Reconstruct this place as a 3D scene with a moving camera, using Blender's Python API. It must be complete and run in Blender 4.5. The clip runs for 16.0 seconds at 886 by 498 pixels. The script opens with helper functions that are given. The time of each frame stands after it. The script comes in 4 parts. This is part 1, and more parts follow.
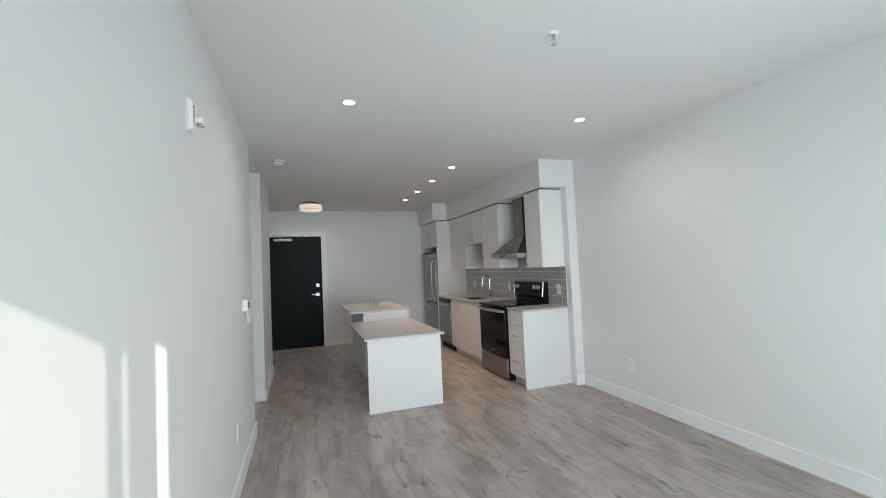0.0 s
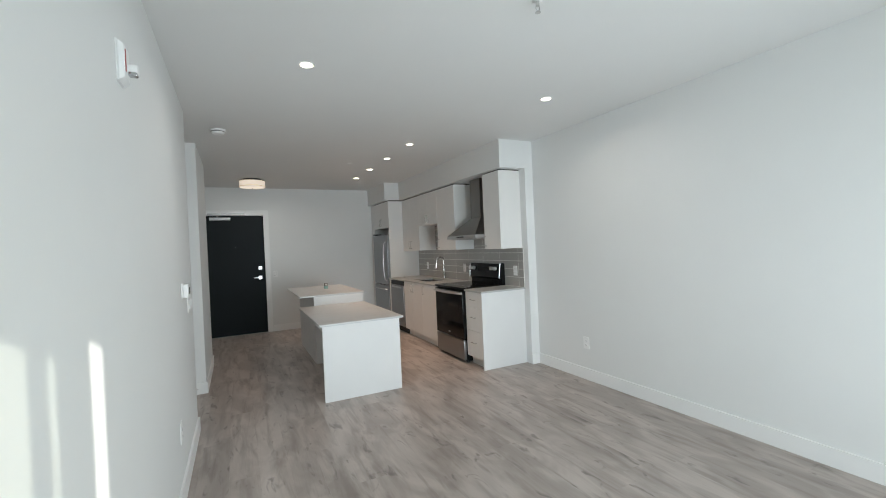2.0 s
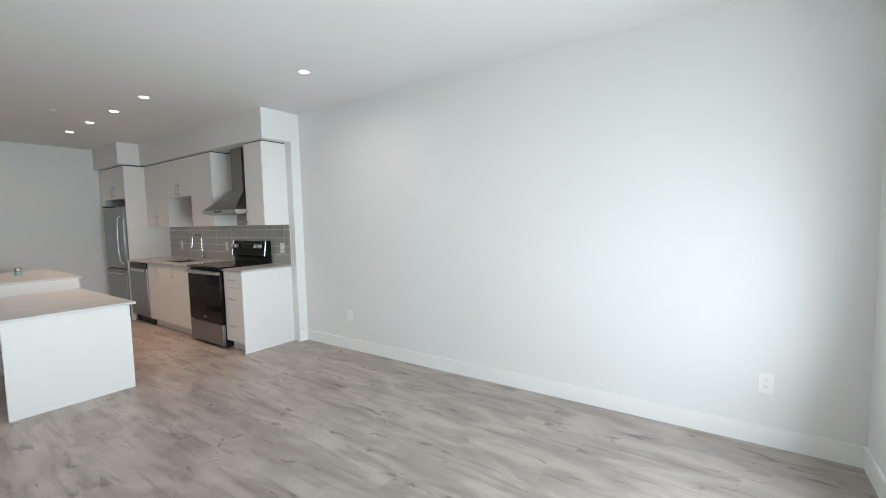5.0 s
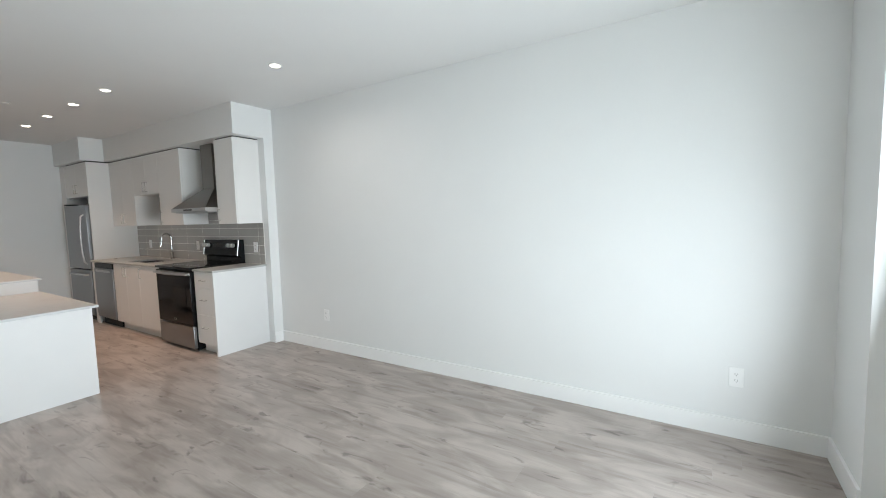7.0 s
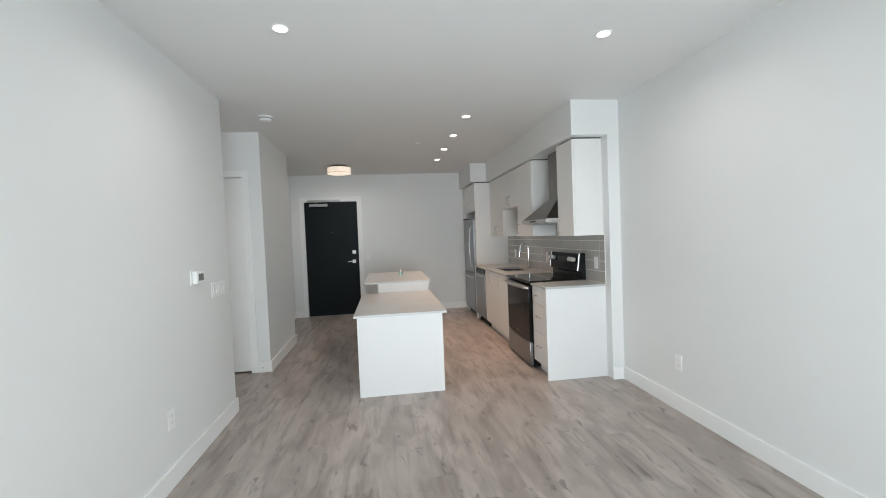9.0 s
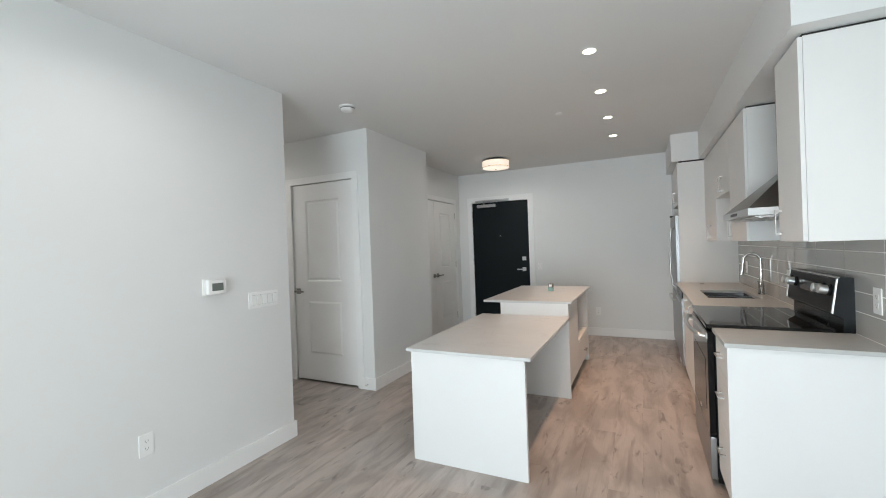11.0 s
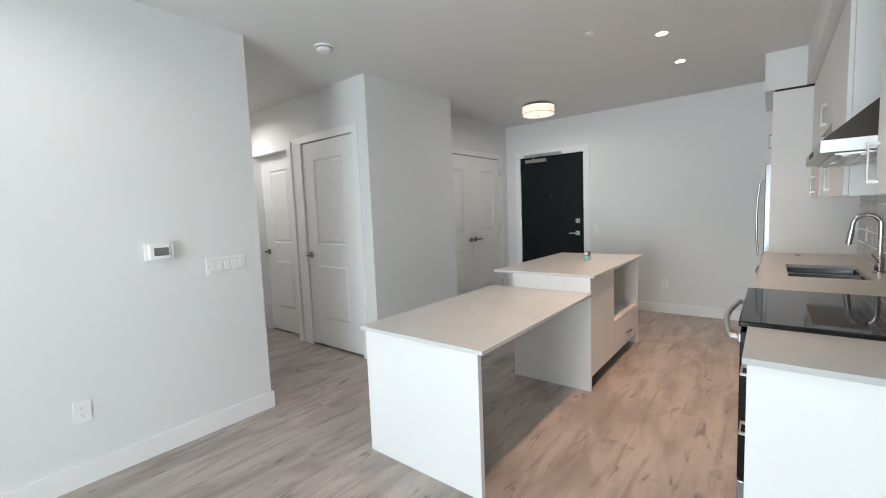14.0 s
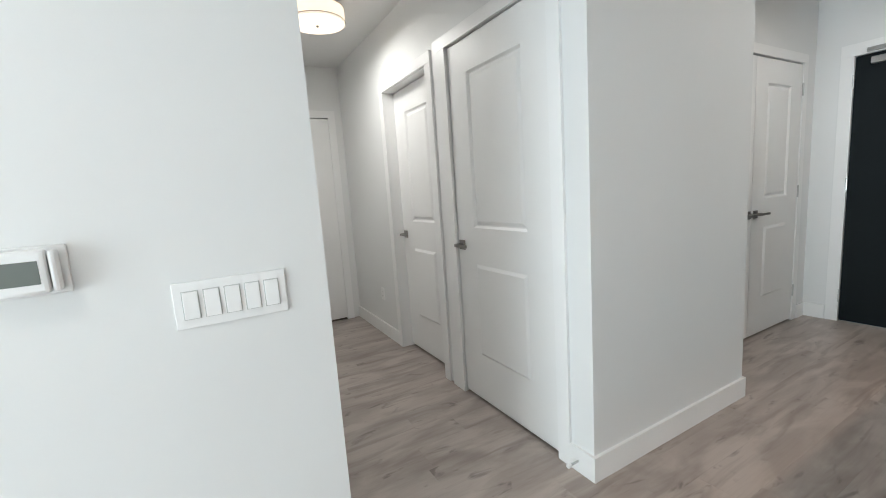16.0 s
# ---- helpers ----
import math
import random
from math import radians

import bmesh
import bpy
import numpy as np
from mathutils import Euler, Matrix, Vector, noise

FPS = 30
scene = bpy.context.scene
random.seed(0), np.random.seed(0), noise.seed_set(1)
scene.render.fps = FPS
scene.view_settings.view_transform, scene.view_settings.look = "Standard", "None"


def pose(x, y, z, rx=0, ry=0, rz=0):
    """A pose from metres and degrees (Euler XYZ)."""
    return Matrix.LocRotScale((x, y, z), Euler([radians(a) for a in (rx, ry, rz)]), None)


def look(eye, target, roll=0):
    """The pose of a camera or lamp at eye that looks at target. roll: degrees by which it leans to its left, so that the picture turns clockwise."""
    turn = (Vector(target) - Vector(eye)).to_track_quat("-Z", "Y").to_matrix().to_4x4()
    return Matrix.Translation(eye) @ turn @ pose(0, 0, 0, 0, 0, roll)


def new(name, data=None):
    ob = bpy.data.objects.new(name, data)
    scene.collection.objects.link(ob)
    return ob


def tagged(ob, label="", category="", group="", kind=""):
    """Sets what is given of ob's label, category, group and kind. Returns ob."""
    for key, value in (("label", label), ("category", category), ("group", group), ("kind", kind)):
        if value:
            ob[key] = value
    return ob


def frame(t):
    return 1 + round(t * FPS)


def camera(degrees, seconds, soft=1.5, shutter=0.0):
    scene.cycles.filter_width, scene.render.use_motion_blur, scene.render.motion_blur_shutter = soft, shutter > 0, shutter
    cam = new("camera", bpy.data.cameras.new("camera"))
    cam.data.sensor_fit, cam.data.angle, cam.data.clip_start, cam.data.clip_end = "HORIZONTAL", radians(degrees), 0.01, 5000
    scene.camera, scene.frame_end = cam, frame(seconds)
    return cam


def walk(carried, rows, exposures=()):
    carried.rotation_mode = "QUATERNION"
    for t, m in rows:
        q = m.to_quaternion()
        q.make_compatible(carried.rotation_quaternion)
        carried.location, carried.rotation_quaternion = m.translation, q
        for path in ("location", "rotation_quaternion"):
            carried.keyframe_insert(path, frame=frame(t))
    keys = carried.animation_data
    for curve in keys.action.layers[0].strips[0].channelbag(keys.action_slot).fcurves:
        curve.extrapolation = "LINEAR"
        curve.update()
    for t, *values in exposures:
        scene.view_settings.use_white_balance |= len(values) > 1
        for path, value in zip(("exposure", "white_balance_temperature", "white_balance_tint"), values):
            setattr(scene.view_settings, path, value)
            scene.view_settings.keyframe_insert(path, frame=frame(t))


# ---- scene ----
cam = camera(94.1, 16.0, soft=1.0)

PATH = [
    (0, (0.443, -4.162, 1.448), (1.091, -2.272, 1.531), -2.6),
    (0.5, (0.471, -4.175, 1.461), (1.205, -2.316, 1.546), -3.1),
    (1, (0.432, -4.153, 1.465), (1.215, -2.313, 1.514), -3.4),
    (1.5, (0.385, -4.045, 1.451), (1.231, -2.234, 1.478), -3.2),
    (2, (0.342, -3.964, 1.449), (1.238, -2.175, 1.432), -2.5),
    (2.5, (0.339, -3.949, 1.422), (1.288, -2.19, 1.363), -2.0),
    (3, (0.352, -3.981, 1.413), (1.36, -2.255, 1.328), -1.6),
    (3.5, (0.354, -4.009, 1.399), (1.444, -2.337, 1.277), -1.6),
    (4, (0.37, -4.044, 1.389), (1.627, -2.495, 1.254), -1.5),
    (4.5, (0.424, -4.107, 1.396), (1.871, -2.734, 1.253), -1.5),
    (5, (0.481, -4.198, 1.393), (2.116, -3.055, 1.252), -1.3),
    (5.2, (0.504, -4.217, 1.407), (2.202, -3.17, 1.261), -1.2),
    (7.3, (0.539, -4.19, 1.408), (2.216, -3.115, 1.238), -1.7),
    (7.5, (0.559, -4.14, 1.394), (2.118, -2.898, 1.228), -1.9),
    (8, (0.768, -4.062, 1.386), (1.93, -2.44, 1.242), -2.1),
    (8.5, (1.026, -3.96, 1.434), (1.737, -2.094, 1.329), -2.3),
    (9, (1.33, -3.697, 1.44), (1.601, -1.717, 1.372), -2.3),
    (9.5, (1.678, -3.451, 1.415), (1.585, -1.454, 1.371), -2.4),
    (10, (1.962, -3.165, 1.432), (1.58, -1.202, 1.394), -2.6),
    (10.2, (2.058, -2.988, 1.413), (1.55, -1.054, 1.388), -2.6),
    (12.3, (2.963, -1.713, 1.426), (1.898, -0.02, 1.377), -1.6),
    (12.5, (2.993, -1.672, 1.43), (1.927, 0.019, 1.374), -1.7),
    (13, (3.007, -1.613, 1.424), (1.945, 0.08, 1.346), -1.7),
    (13.5, (3.025, -1.597, 1.421), (1.923, 0.068, 1.305), -1.9),
    (14, (2.858, -1.484, 1.38), (1.616, 0.073, 1.203), -2.3),
    (14.5, (2.517, -1.211, 1.369), (1.129, 0.212, 1.151), -2.9),
    (15, (2.143, -0.855, 1.369), (0.541, 0.315, 1.116), -4.1),
    (15.5, (1.619, -0.595, 1.351), (-0.069, 0.434, 1.049), -3.9),
    (16, (1.162, -0.27, 1.324), (-0.566, 0.698, 1.044), -3.9),
]
walk(cam, [(t, look(eye, target, roll)) for t, eye, target, roll in PATH],
     exposures=[(0, -0.06, 6340, 8), (2, -0.02, 6380, 8), (3.5, 0.04, 6430, 10), (4.5, 0.18, 6420, 10), (5.0, 0.14, 6420, 10), (7.5, 0.14, 6420, 10), (8, 0.26, 6450, 10), (8.5, 0.2, 6450, 10), (10, 0.36, 6400, 9.5),
                (12.5, 0.44, 6360, 9), (14.5, 0.58, 6300, 9), (15.5, 0.66, 6270, 8), (16, 0.92, 6270, 8)])

# ---- light ----
world = bpy.data.worlds.new("world")
scene.world = world
world.use_nodes = True
wn = world.node_tree.nodes
sky = wn.new("ShaderNodeTexSky")
sky.sky_type = "NISHITA"
sky.sun_disc = False
SUN = Vector((-1.206, 1.0, -0.36)).normalized()
sky.sun_elevation = math.asin(-SUN.z)
sky.sun_rotation = math.atan2(-SUN.x, -SUN.y)
world.node_tree.links.new(sky.outputs[0], wn["Background"].inputs[0])
wn["Background"].inputs[1].default_value = 0.12

sun_data = bpy.data.lights.new("sun", "SUN")
sun_data.energy = 4.2
sun_data.angle = radians(0.5)
sun_data.color = (1.0, 0.95, 0.86)
sun = new("sun", sun_data)
sun.matrix_world = look((6, -9, 5), Vector((6, -9, 5)) + SUN)

def area_lamp(name, at, target, w, h, watts, colour, spread=180):
    d = bpy.data.lights.new(name, "AREA")
    d.shape = "RECTANGLE" if h else "DISK"
    d.size = w
    if h:
        d.size_y = h
    d.energy = watts
    d.color = colour
    d.spread = radians(spread)
    ob = new(name, d)
    ob.matrix_world = look(at, target)
    return ob

POT_LIVING, POT_KITCHEN, DRUM, DRUM_HALL = 3.5, 2.8, 4.6, 5.8
# daylight of the big window: the open sky, and an added narrow fill reaching deep
area_lamp("window_daylight", (1.92, -4.905, 1.05), (1.92, 0, 1.9), 2.0, 1.95, 66, (0.84, 0.945, 1.0), 168)
area_lamp("window_fill", (1.92, -4.9, 1.05), (1.92, 0, 1.15), 2.0, 1.95, 15, (0.86, 0.95, 1.0), 84)

# ---- materials ----
def node_mat(name, colour, rough=0.5, metal=0.0, vary=0.03, scale=8.0, bump=0.02, bump_scale=200.0, coat=0.0, spec=0.5):
    m = bpy.data.materials.new(name)
    m.use_nodes = True
    nt = m.node_tree
    b = nt.nodes["Principled BSDF"]
    b.inputs["Roughness"].default_value = rough
    b.inputs["Metallic"].default_value = metal
    b.inputs["Specular IOR Level"].default_value = spec
    b.inputs["Coat Weight"].default_value = coat
    geo = nt.nodes.new("ShaderNodeNewGeometry")
    n1 = nt.nodes.new("ShaderNodeTexNoise")
    n1.inputs["Scale"].default_value = scale
    n1.inputs["Detail"].default_value = 4
    nt.links.new(geo.outputs["Position"], n1.inputs["Vector"])
    ramp = nt.nodes.new("ShaderNodeMapRange")
    ramp.inputs["From Min"].default_value, ramp.inputs["From Max"].default_value = 0.3, 0.7
    ramp.inputs["To Min"].default_value, ramp.inputs["To Max"].default_value = 1 - vary, 1 + vary
    nt.links.new(n1.outputs["Fac"], ramp.inputs["Value"])
    mul = nt.nodes.new("ShaderNodeVectorMath")
    mul.operation = "SCALE"
    mul.inputs[0].default_value = colour
    nt.links.new(ramp.outputs[0], mul.inputs["Scale"])
    nt.links.new(mul.outputs[0], b.inputs["Base Color"])
    if bump:
        n2 = nt.nodes.new("ShaderNodeTexNoise")
        n2.inputs["Scale"].default_value = bump_scale
        n2.inputs["Detail"].default_value = 3
        nt.links.new(geo.outputs["Position"], n2.inputs["Vector"])
        bp = nt.nodes.new("ShaderNodeBump")
        bp.inputs["Strength"].default_value = bump
        bp.inputs["Distance"].default_value = 0.002
        nt.links.new(n2.outputs["Fac"], bp.inputs["Height"])
        nt.links.new(bp.outputs[0], b.inputs["Normal"])
        rr = nt.nodes.new("ShaderNodeMapRange")
        rr.inputs["To Min"].default_value, rr.inputs["To Max"].default_value = max(rough - 0.05, 0.02), min(rough + 0.05, 1)
        nt.links.new(n1.outputs["Fac"], rr.inputs["Value"])
        nt.links.new(rr.outputs[0], b.inputs["Roughness"])
    return m

def glow_mat(name, colour, strength):
    m = bpy.data.materials.new(name)
    m.use_nodes = True
    b = m.node_tree.nodes["Principled BSDF"]
    b.inputs["Base Color"].default_value = (0.8, 0.76, 0.68, 1)
    b.inputs["Emission Color"].default_value = (*colour, 1)
    b.inputs["Emission Strength"].default_value = strength
    return m

def pane_mat(name, tint, gloss):
    m = bpy.data.materials.new(name)
    m.use_nodes = True
    nt = m.node_tree
    nt.nodes.remove(nt.nodes["Principled BSDF"])
    tr = nt.nodes.new("ShaderNodeBsdfTransparent")
    tr.inputs[0].default_value = (*tint, 1)
    gl = nt.nodes.new("ShaderNodeBsdfGlossy")
    gl.inputs["Roughness"].default_value = 0.02
    mix = nt.nodes.new("ShaderNodeMixShader")
    mix.inputs[0].default_value = gloss
    nt.links.new(tr.outputs[0], mix.inputs[1])
    nt.links.new(gl.outputs[0], mix.inputs[2])
    nt.links.new(mix.outputs[0], nt.nodes["Material Output"].inputs[0])
    return m

def plank_mat():
    m = bpy.data.materials.new("vinyl_plank")
    m.use_nodes = True
    nt = m.node_tree
    L = nt.links.new
    b = nt.nodes["Principled BSDF"]
    tc = nt.nodes.new("ShaderNodeTexCoord")
    oi = nt.nodes.new("ShaderNodeObjectInfo")
    sh = nt.nodes.new("ShaderNodeVectorMath")
    sh.operation = "SCALE"
    sh.inputs[0].default_value = (37.0, 91.0, 13.0)
    L(oi.outputs["Random"], sh.inputs["Scale"])
    add = nt.nodes.new("ShaderNodeVectorMath")
    add.operation = "ADD"
    L(tc.outputs["Object"], add.inputs[0])
    L(sh.outputs[0], add.inputs[1])

    geo = nt.nodes.new("ShaderNodeNewGeometry")

    def tex(sx, sy, scale, detail, dist, src=None):
        mp = nt.nodes.new("ShaderNodeMapping")
        mp.inputs["Scale"].default_value = (sx, sy, 1)
        L(src or add.outputs[0], mp.inputs[0])
        n = nt.nodes.new("ShaderNodeTexNoise")
        n.inputs["Scale"].default_value = scale
        n.inputs["Detail"].default_value = detail
        n.inputs["Distortion"].default_value = dist
        L(mp.outputs[0], n.inputs["Vector"])
        return n
    broad = tex(1.0, 0.34, 5.5, 5, 0.9, geo.outputs["Position"])
    streak = tex(1.0, 0.13, 15.0, 5, 0.5)
    knots = tex(1.0, 0.34, 14.0, 6, 0.9)
    fine = tex(1.0, 0.03, 190.0, 3, 0.2)

    def mixc(fac, a, c):
        mx = nt.nodes.new("ShaderNodeMix")
        mx.data_type = "RGBA"
        L(fac, mx.inputs[0])
        for i, v in ((6, a), (7, c)):
            if isinstance(v, tuple):
                mx.inputs[i].default_value = (*v, 1)
            else:
                L(v, mx.inputs[i])
        return mx.outputs[2]

    def ramp(src, lo, hi, a=0.0, z=1.0):
        r = nt.nodes.new("ShaderNodeMapRange")
        r.interpolation_type = "SMOOTHSTEP"
        for k, v in (("From Min", lo), ("From Max", hi), ("To Min", a), ("To Max", z)):
            r.inputs[k].default_value = v
        L(src, r.inputs["Value"])
        return r.outputs[0]
    c = mixc(ramp(broad.outputs["Fac"], 0.35, 0.68), FLOOR_A, FLOOR_B)
    c = mixc(ramp(streak.outputs["Fac"], 0.47, 0.73, 0, 0.60), c, FLOOR_C)
    c = mixc(ramp(knots.outputs["Fac"], 0.595, 0.73, 0, 0.62), c, FLOOR_D)
    c = mixc(ramp(fine.outputs["Fac"], 0.45, 0.8, 0, 0.10), c, FLOOR_D)
    tone = ramp(oi.outputs["Random"], 0, 1, 0.97, 1.03)
    mul = nt.nodes.new("ShaderNodeVectorMath")
    mul.operation = "SCALE"
    L(c, mul.inputs[0])
    L(tone, mul.inputs["Scale"])
    L(mul.outputs[0], b.inputs["Base Color"])
    L(ramp(streak.outputs["Fac"], 0.3, 0.8, 0.30, 0.42), b.inputs["Roughness"])
    b.inputs["Specular IOR Level"].default_value = 0.45
    bp = nt.nodes.new("ShaderNodeBump")
    bp.inputs["Strength"].default_value = 0.12
    bp.inputs["Distance"].default_value = 0.001
    L(fine.outputs["Fac"], bp.inputs["Height"])
    L(bp.outputs[0], b.inputs["Normal"])
    return m

def quartz_mat():
    m = node_mat("quartz", (0.60, 0.608, 0.61), 0.30, 0, 0.03, 5.0, 0.0)
    nt = m.node_tree
    b = nt.nodes["Principled BSDF"]
    src = b.inputs["Base Color"].links[0].from_socket
    geo = nt.nodes.new("ShaderNodeNewGeometry")
    n = nt.nodes.new("ShaderNodeTexNoise")
    n.inputs["Scale"].default_value = 5.5
    n.inputs["Detail"].default_value = 7
    n.inputs["Distortion"].default_value = 1.6
    nt.links.new(geo.outputs["Position"], n.inputs["Vector"])
    r = nt.nodes.new("ShaderNodeValToRGB")
    e = r.color_ramp.elements
    e[0].position, e[0].color = 0.61, (0, 0, 0, 1)
    e[1].position, e[1].color = 0.75, (0.38, 0.38, 0.38, 1)
    nt.links.new(n.outputs["Fac"], r.inputs[0])
    mx = nt.nodes.new("ShaderNodeMix")
    mx.data_type = "RGBA"
    nt.links.new(r.outputs[0], mx.inputs[0])
    nt.links.new(src, mx.inputs[6])
    mx.inputs[7].default_value = (0.37, 0.355, 0.335, 1)
    nt.links.new(mx.outputs[2], b.inputs["Base Color"])
    return m

FLOOR_A, FLOOR_B = (0.352, 0.302, 0.272), (0.492, 0.432, 0.394)
FLOOR_C, FLOOR_D = (0.232, 0.19, 0.166), (0.115, 0.094, 0.083)
M_WALL = node_mat("wall_paint", (0.80, 0.805, 0.80), 0.62, 0, 0.012, 1.5, 0.05, 260)
M_CEIL = node_mat("ceiling_paint", (0.775, 0.775, 0.77), 0.9, 0, 0.012, 1.2, 0.06, 180)
M_TRIM = node_mat("trim_paint", (0.88, 0.88, 0.875), 0.38, 0, 0.012, 4, 0.02, 120)
M_DOOR = node_mat("door_paint", (0.86, 0.858, 0.85), 0.42, 0, 0.012, 4, 0.03, 160)
M_CAB = node_mat("cabinet_white", (0.80, 0.79, 0.775), 0.48, 0, 0.01, 4, 0.02, 300)
M_GABLE = node_mat("gable_white", (0.78, 0.78, 0.78), 0.45, 0, 0.01, 4, 0.02, 300)
M_QUARTZ = quartz_mat()
M_COUNTER = node_mat("grey_quartz", (0.48, 0.485, 0.475), 0.32, 0, 0.04, 14.0, 0.0)
M_PLANK = plank_mat()
M_SUB = node_mat("floor_joint", (0.16, 0.14, 0.12), 0.8, 0, 0.05, 6, 0.0)
M_TILE = node_mat("grey_tile", (0.44, 0.43, 0.41), 0.03, 0, 0.03, 3, 0.0, spec=0.75)
M_GROUT = node_mat("grout", (0.80, 0.79, 0.76), 0.85, 0, 0.04, 30, 0.1, 500)
M_STEEL = node_mat("stainless", (0.56, 0.56, 0.56), 0.3, 1.0, 0.03, 3, 0.02, 400)
M_STEELD = node_mat("dark_stainless", (0.30, 0.305, 0.315), 0.32, 1.0, 0.03, 3, 0.02, 400)
M_KNOB = node_mat("satin_steel", (0.92, 0.92, 0.91), 0.5, 1.0, 0.02, 3, 0.02, 400)
M_GUARD = node_mat("guard_steel", (0.10, 0.10, 0.103), 0.4, 1.0, 0.03, 3, 0.02, 400)
# stainless darkened: the shade inside the bowls is put into its colour
M_SINK = node_mat("shaded_sink_steel", (0.10, 0.10, 0.105), 0.32, 1.0, 0.03, 3, 0.02, 400)
M_HOOD = node_mat("hood_steel", (0.24, 0.232, 0.22), 0.34, 1.0, 0.03, 3, 0.02, 400)
M_CHROME = node_mat("chrome", (0.52, 0.52, 0.525), 0.1, 1.0, 0.01, 3, 0.0)
M_JAMB = node_mat("jamb_reflector", (0.80, 0.80, 0.79), 0.09, 1.0, 0.0, 3, 0.0)
M_PULL = node_mat("pull_steel", (0.48, 0.465, 0.45), 0.45, 1.0, 0.02, 8, 0.0)
M_NICKEL = node_mat("dark_nickel", (0.32, 0.305, 0.29), 0.28, 1.0, 0.02, 8, 0.0)
M_BLACKGLASS = node_mat("black_glass", (0.006, 0.006, 0.007), 0.10, 0, 0.05, 3, 0.0, spec=0.22)
M_COOKTOP = node_mat("cooktop_glass", (0.006, 0.006, 0.007), 0.04, 0, 0.05, 3, 0.0, spec=0.38)
M_BLACK = node_mat("black_enamel", (0.010, 0.011, 0.012), 0.25, 0, 0.05, 6, 0.02, 200, spec=0.16)
M_ENTRY = node_mat("charcoal_door", (0.005, 0.0088, 0.0108), 0.5, 0, 0.06, 3, 0.05, 90, spec=0.19)
M_PLASTIC = node_mat("white_plastic", (0.89, 0.89, 0.885), 0.35, 0, 0.01, 10, 0.0)
M_ROCKER_SHADE = node_mat("painted_rocker_shade", (0.55, 0.55, 0.54), 0.6, 0, 0.02, 10, 0.0)
M_DARKPL = node_mat("dark_plastic", (0.05, 0.05, 0.05), 0.5, 0, 0.02, 10, 0.0)
M_SLOT = node_mat("socket_slot", (0.20, 0.20, 0.195), 0.6, 0, 0.02, 10, 0.0)
M_LCD = node_mat("lcd_screen", (0.17, 0.19, 0.175), 0.2, 0, 0.02, 10, 0.0)
M_RED = node_mat("red_print", (0.42, 0.10, 0.09), 0.5, 0, 0.02, 10, 0.0)
M_GAP = node_mat("shadow_gap", (0.03, 0.028, 0.026), 0.8, 0, 0.02, 10, 0.0)
M_AQUA = node_mat("aqua_glass", (0.42, 0.66, 0.64), 0.12, 0, 0.03, 20, 0.0)
M_SHADE = glow_mat("lamp_shade", (1.0, 0.80, 0.62), 0.5)
M_DIFF = glow_mat("lamp_diffuser", (1.0, 0.83, 0.66), 0.72)
M_LED = glow_mat("led_lens", (1.0, 0.88, 0.70), 9.0)
M_PANE = pane_mat("window_pane", (0.62, 0.64, 0.60), 0.05)

# ---- helpers of this scene ----
ORIGIN = {}

def box(bm, x0, x1, y0, y1, z0, z1, bevel=0.0):
    r = bmesh.ops.create_cube(bm, size=1.0)
    vs = r["verts"]
    for v in vs:
        v.co.x = x0 if v.co.x < 0 else x1
        v.co.y = y0 if v.co.y < 0 else y1
        v.co.z = z0 if v.co.z < 0 else z1
    if bevel:
        es = list({e for v in vs for e in v.link_edges})
        bmesh.ops.bevel(bm, geom=es, offset=bevel, segments=2, profile=0.5, affect="EDGES")
    return bm

def boxes(*rows, bevel=0.0):
    bm = bmesh.new()
    for r in rows:
        box(bm, *r, bevel=bevel)
    return bm

def cyl(bm, at, r, depth, axis="z", seg=24, r2=None):
    m = Matrix.Translation(at)
    if axis == "x":
        m = m @ Matrix.Rotation(radians(90), 4, "Y")
    elif axis == "y":
        m = m @ Matrix.Rotation(radians(90), 4, "X")
    bmesh.ops.create_cone(bm, cap_ends=True, segments=seg, radius1=r, radius2=r if r2 is None else r2, depth=depth, matrix=m)
    return bm

def lathe(bm, profile, at, seg=32):
    """Turns (radius, height) pairs about the vertical line through at."""
    rings = []
    for r, z in profile:
        rings.append([bm.verts.new((at[0] + r * math.cos(2 * math.pi * k / seg), at[1] + r * math.sin(2 * math.pi * k / seg), at[2] + z)) for k in range(seg)])
    for a, c in zip(rings, rings[1:]):
        for k in range(seg):
            bm.faces.new((a[k], a[(k + 1) % seg], c[(k + 1) % seg], c[k]))
    for ring in (rings[0], rings[-1]):
        bm.faces.new(ring)
    bmesh.ops.recalc_face_normals(bm, faces=bm.faces)
    return bm

def tube(bm, pts, r, seg=20):
    """A round bar along points."""
    rings = []
    n = len(pts)
    P = [Vector(p) for p in pts]
    side = None
    for i, p in enumerate(P):
        d = (P[min(i + 1, n - 1)] - P[max(i - 1, 0)]).normalized()
        if side is None:
            side = d.orthogonal().normalized()
        side = (side - d * side.dot(d)).normalized()
        up = d.cross(side)
        rings.append([bm.verts.new(p + r * (math.cos(2 * math.pi * k / seg) * side + math.sin(2 * math.pi * k / seg) * up)) for k in range(seg)])
    for a, c in zip(rings, rings[1:]):
        for k in range(seg):
            bm.faces.new((a[k], a[(k + 1) % seg], c[(k + 1) % seg], c[k]))
    for ring in (rings[0], rings[-1]):
        bm.faces.new(ring)
    bmesh.ops.recalc_face_normals(bm, faces=bm.faces)
    return bm

def smooth_mesh(me, angle=21):
    me.shade_smooth()
    try:
        me.set_sharp_from_angle(angle=radians(angle))
    except AttributeError:
        pass

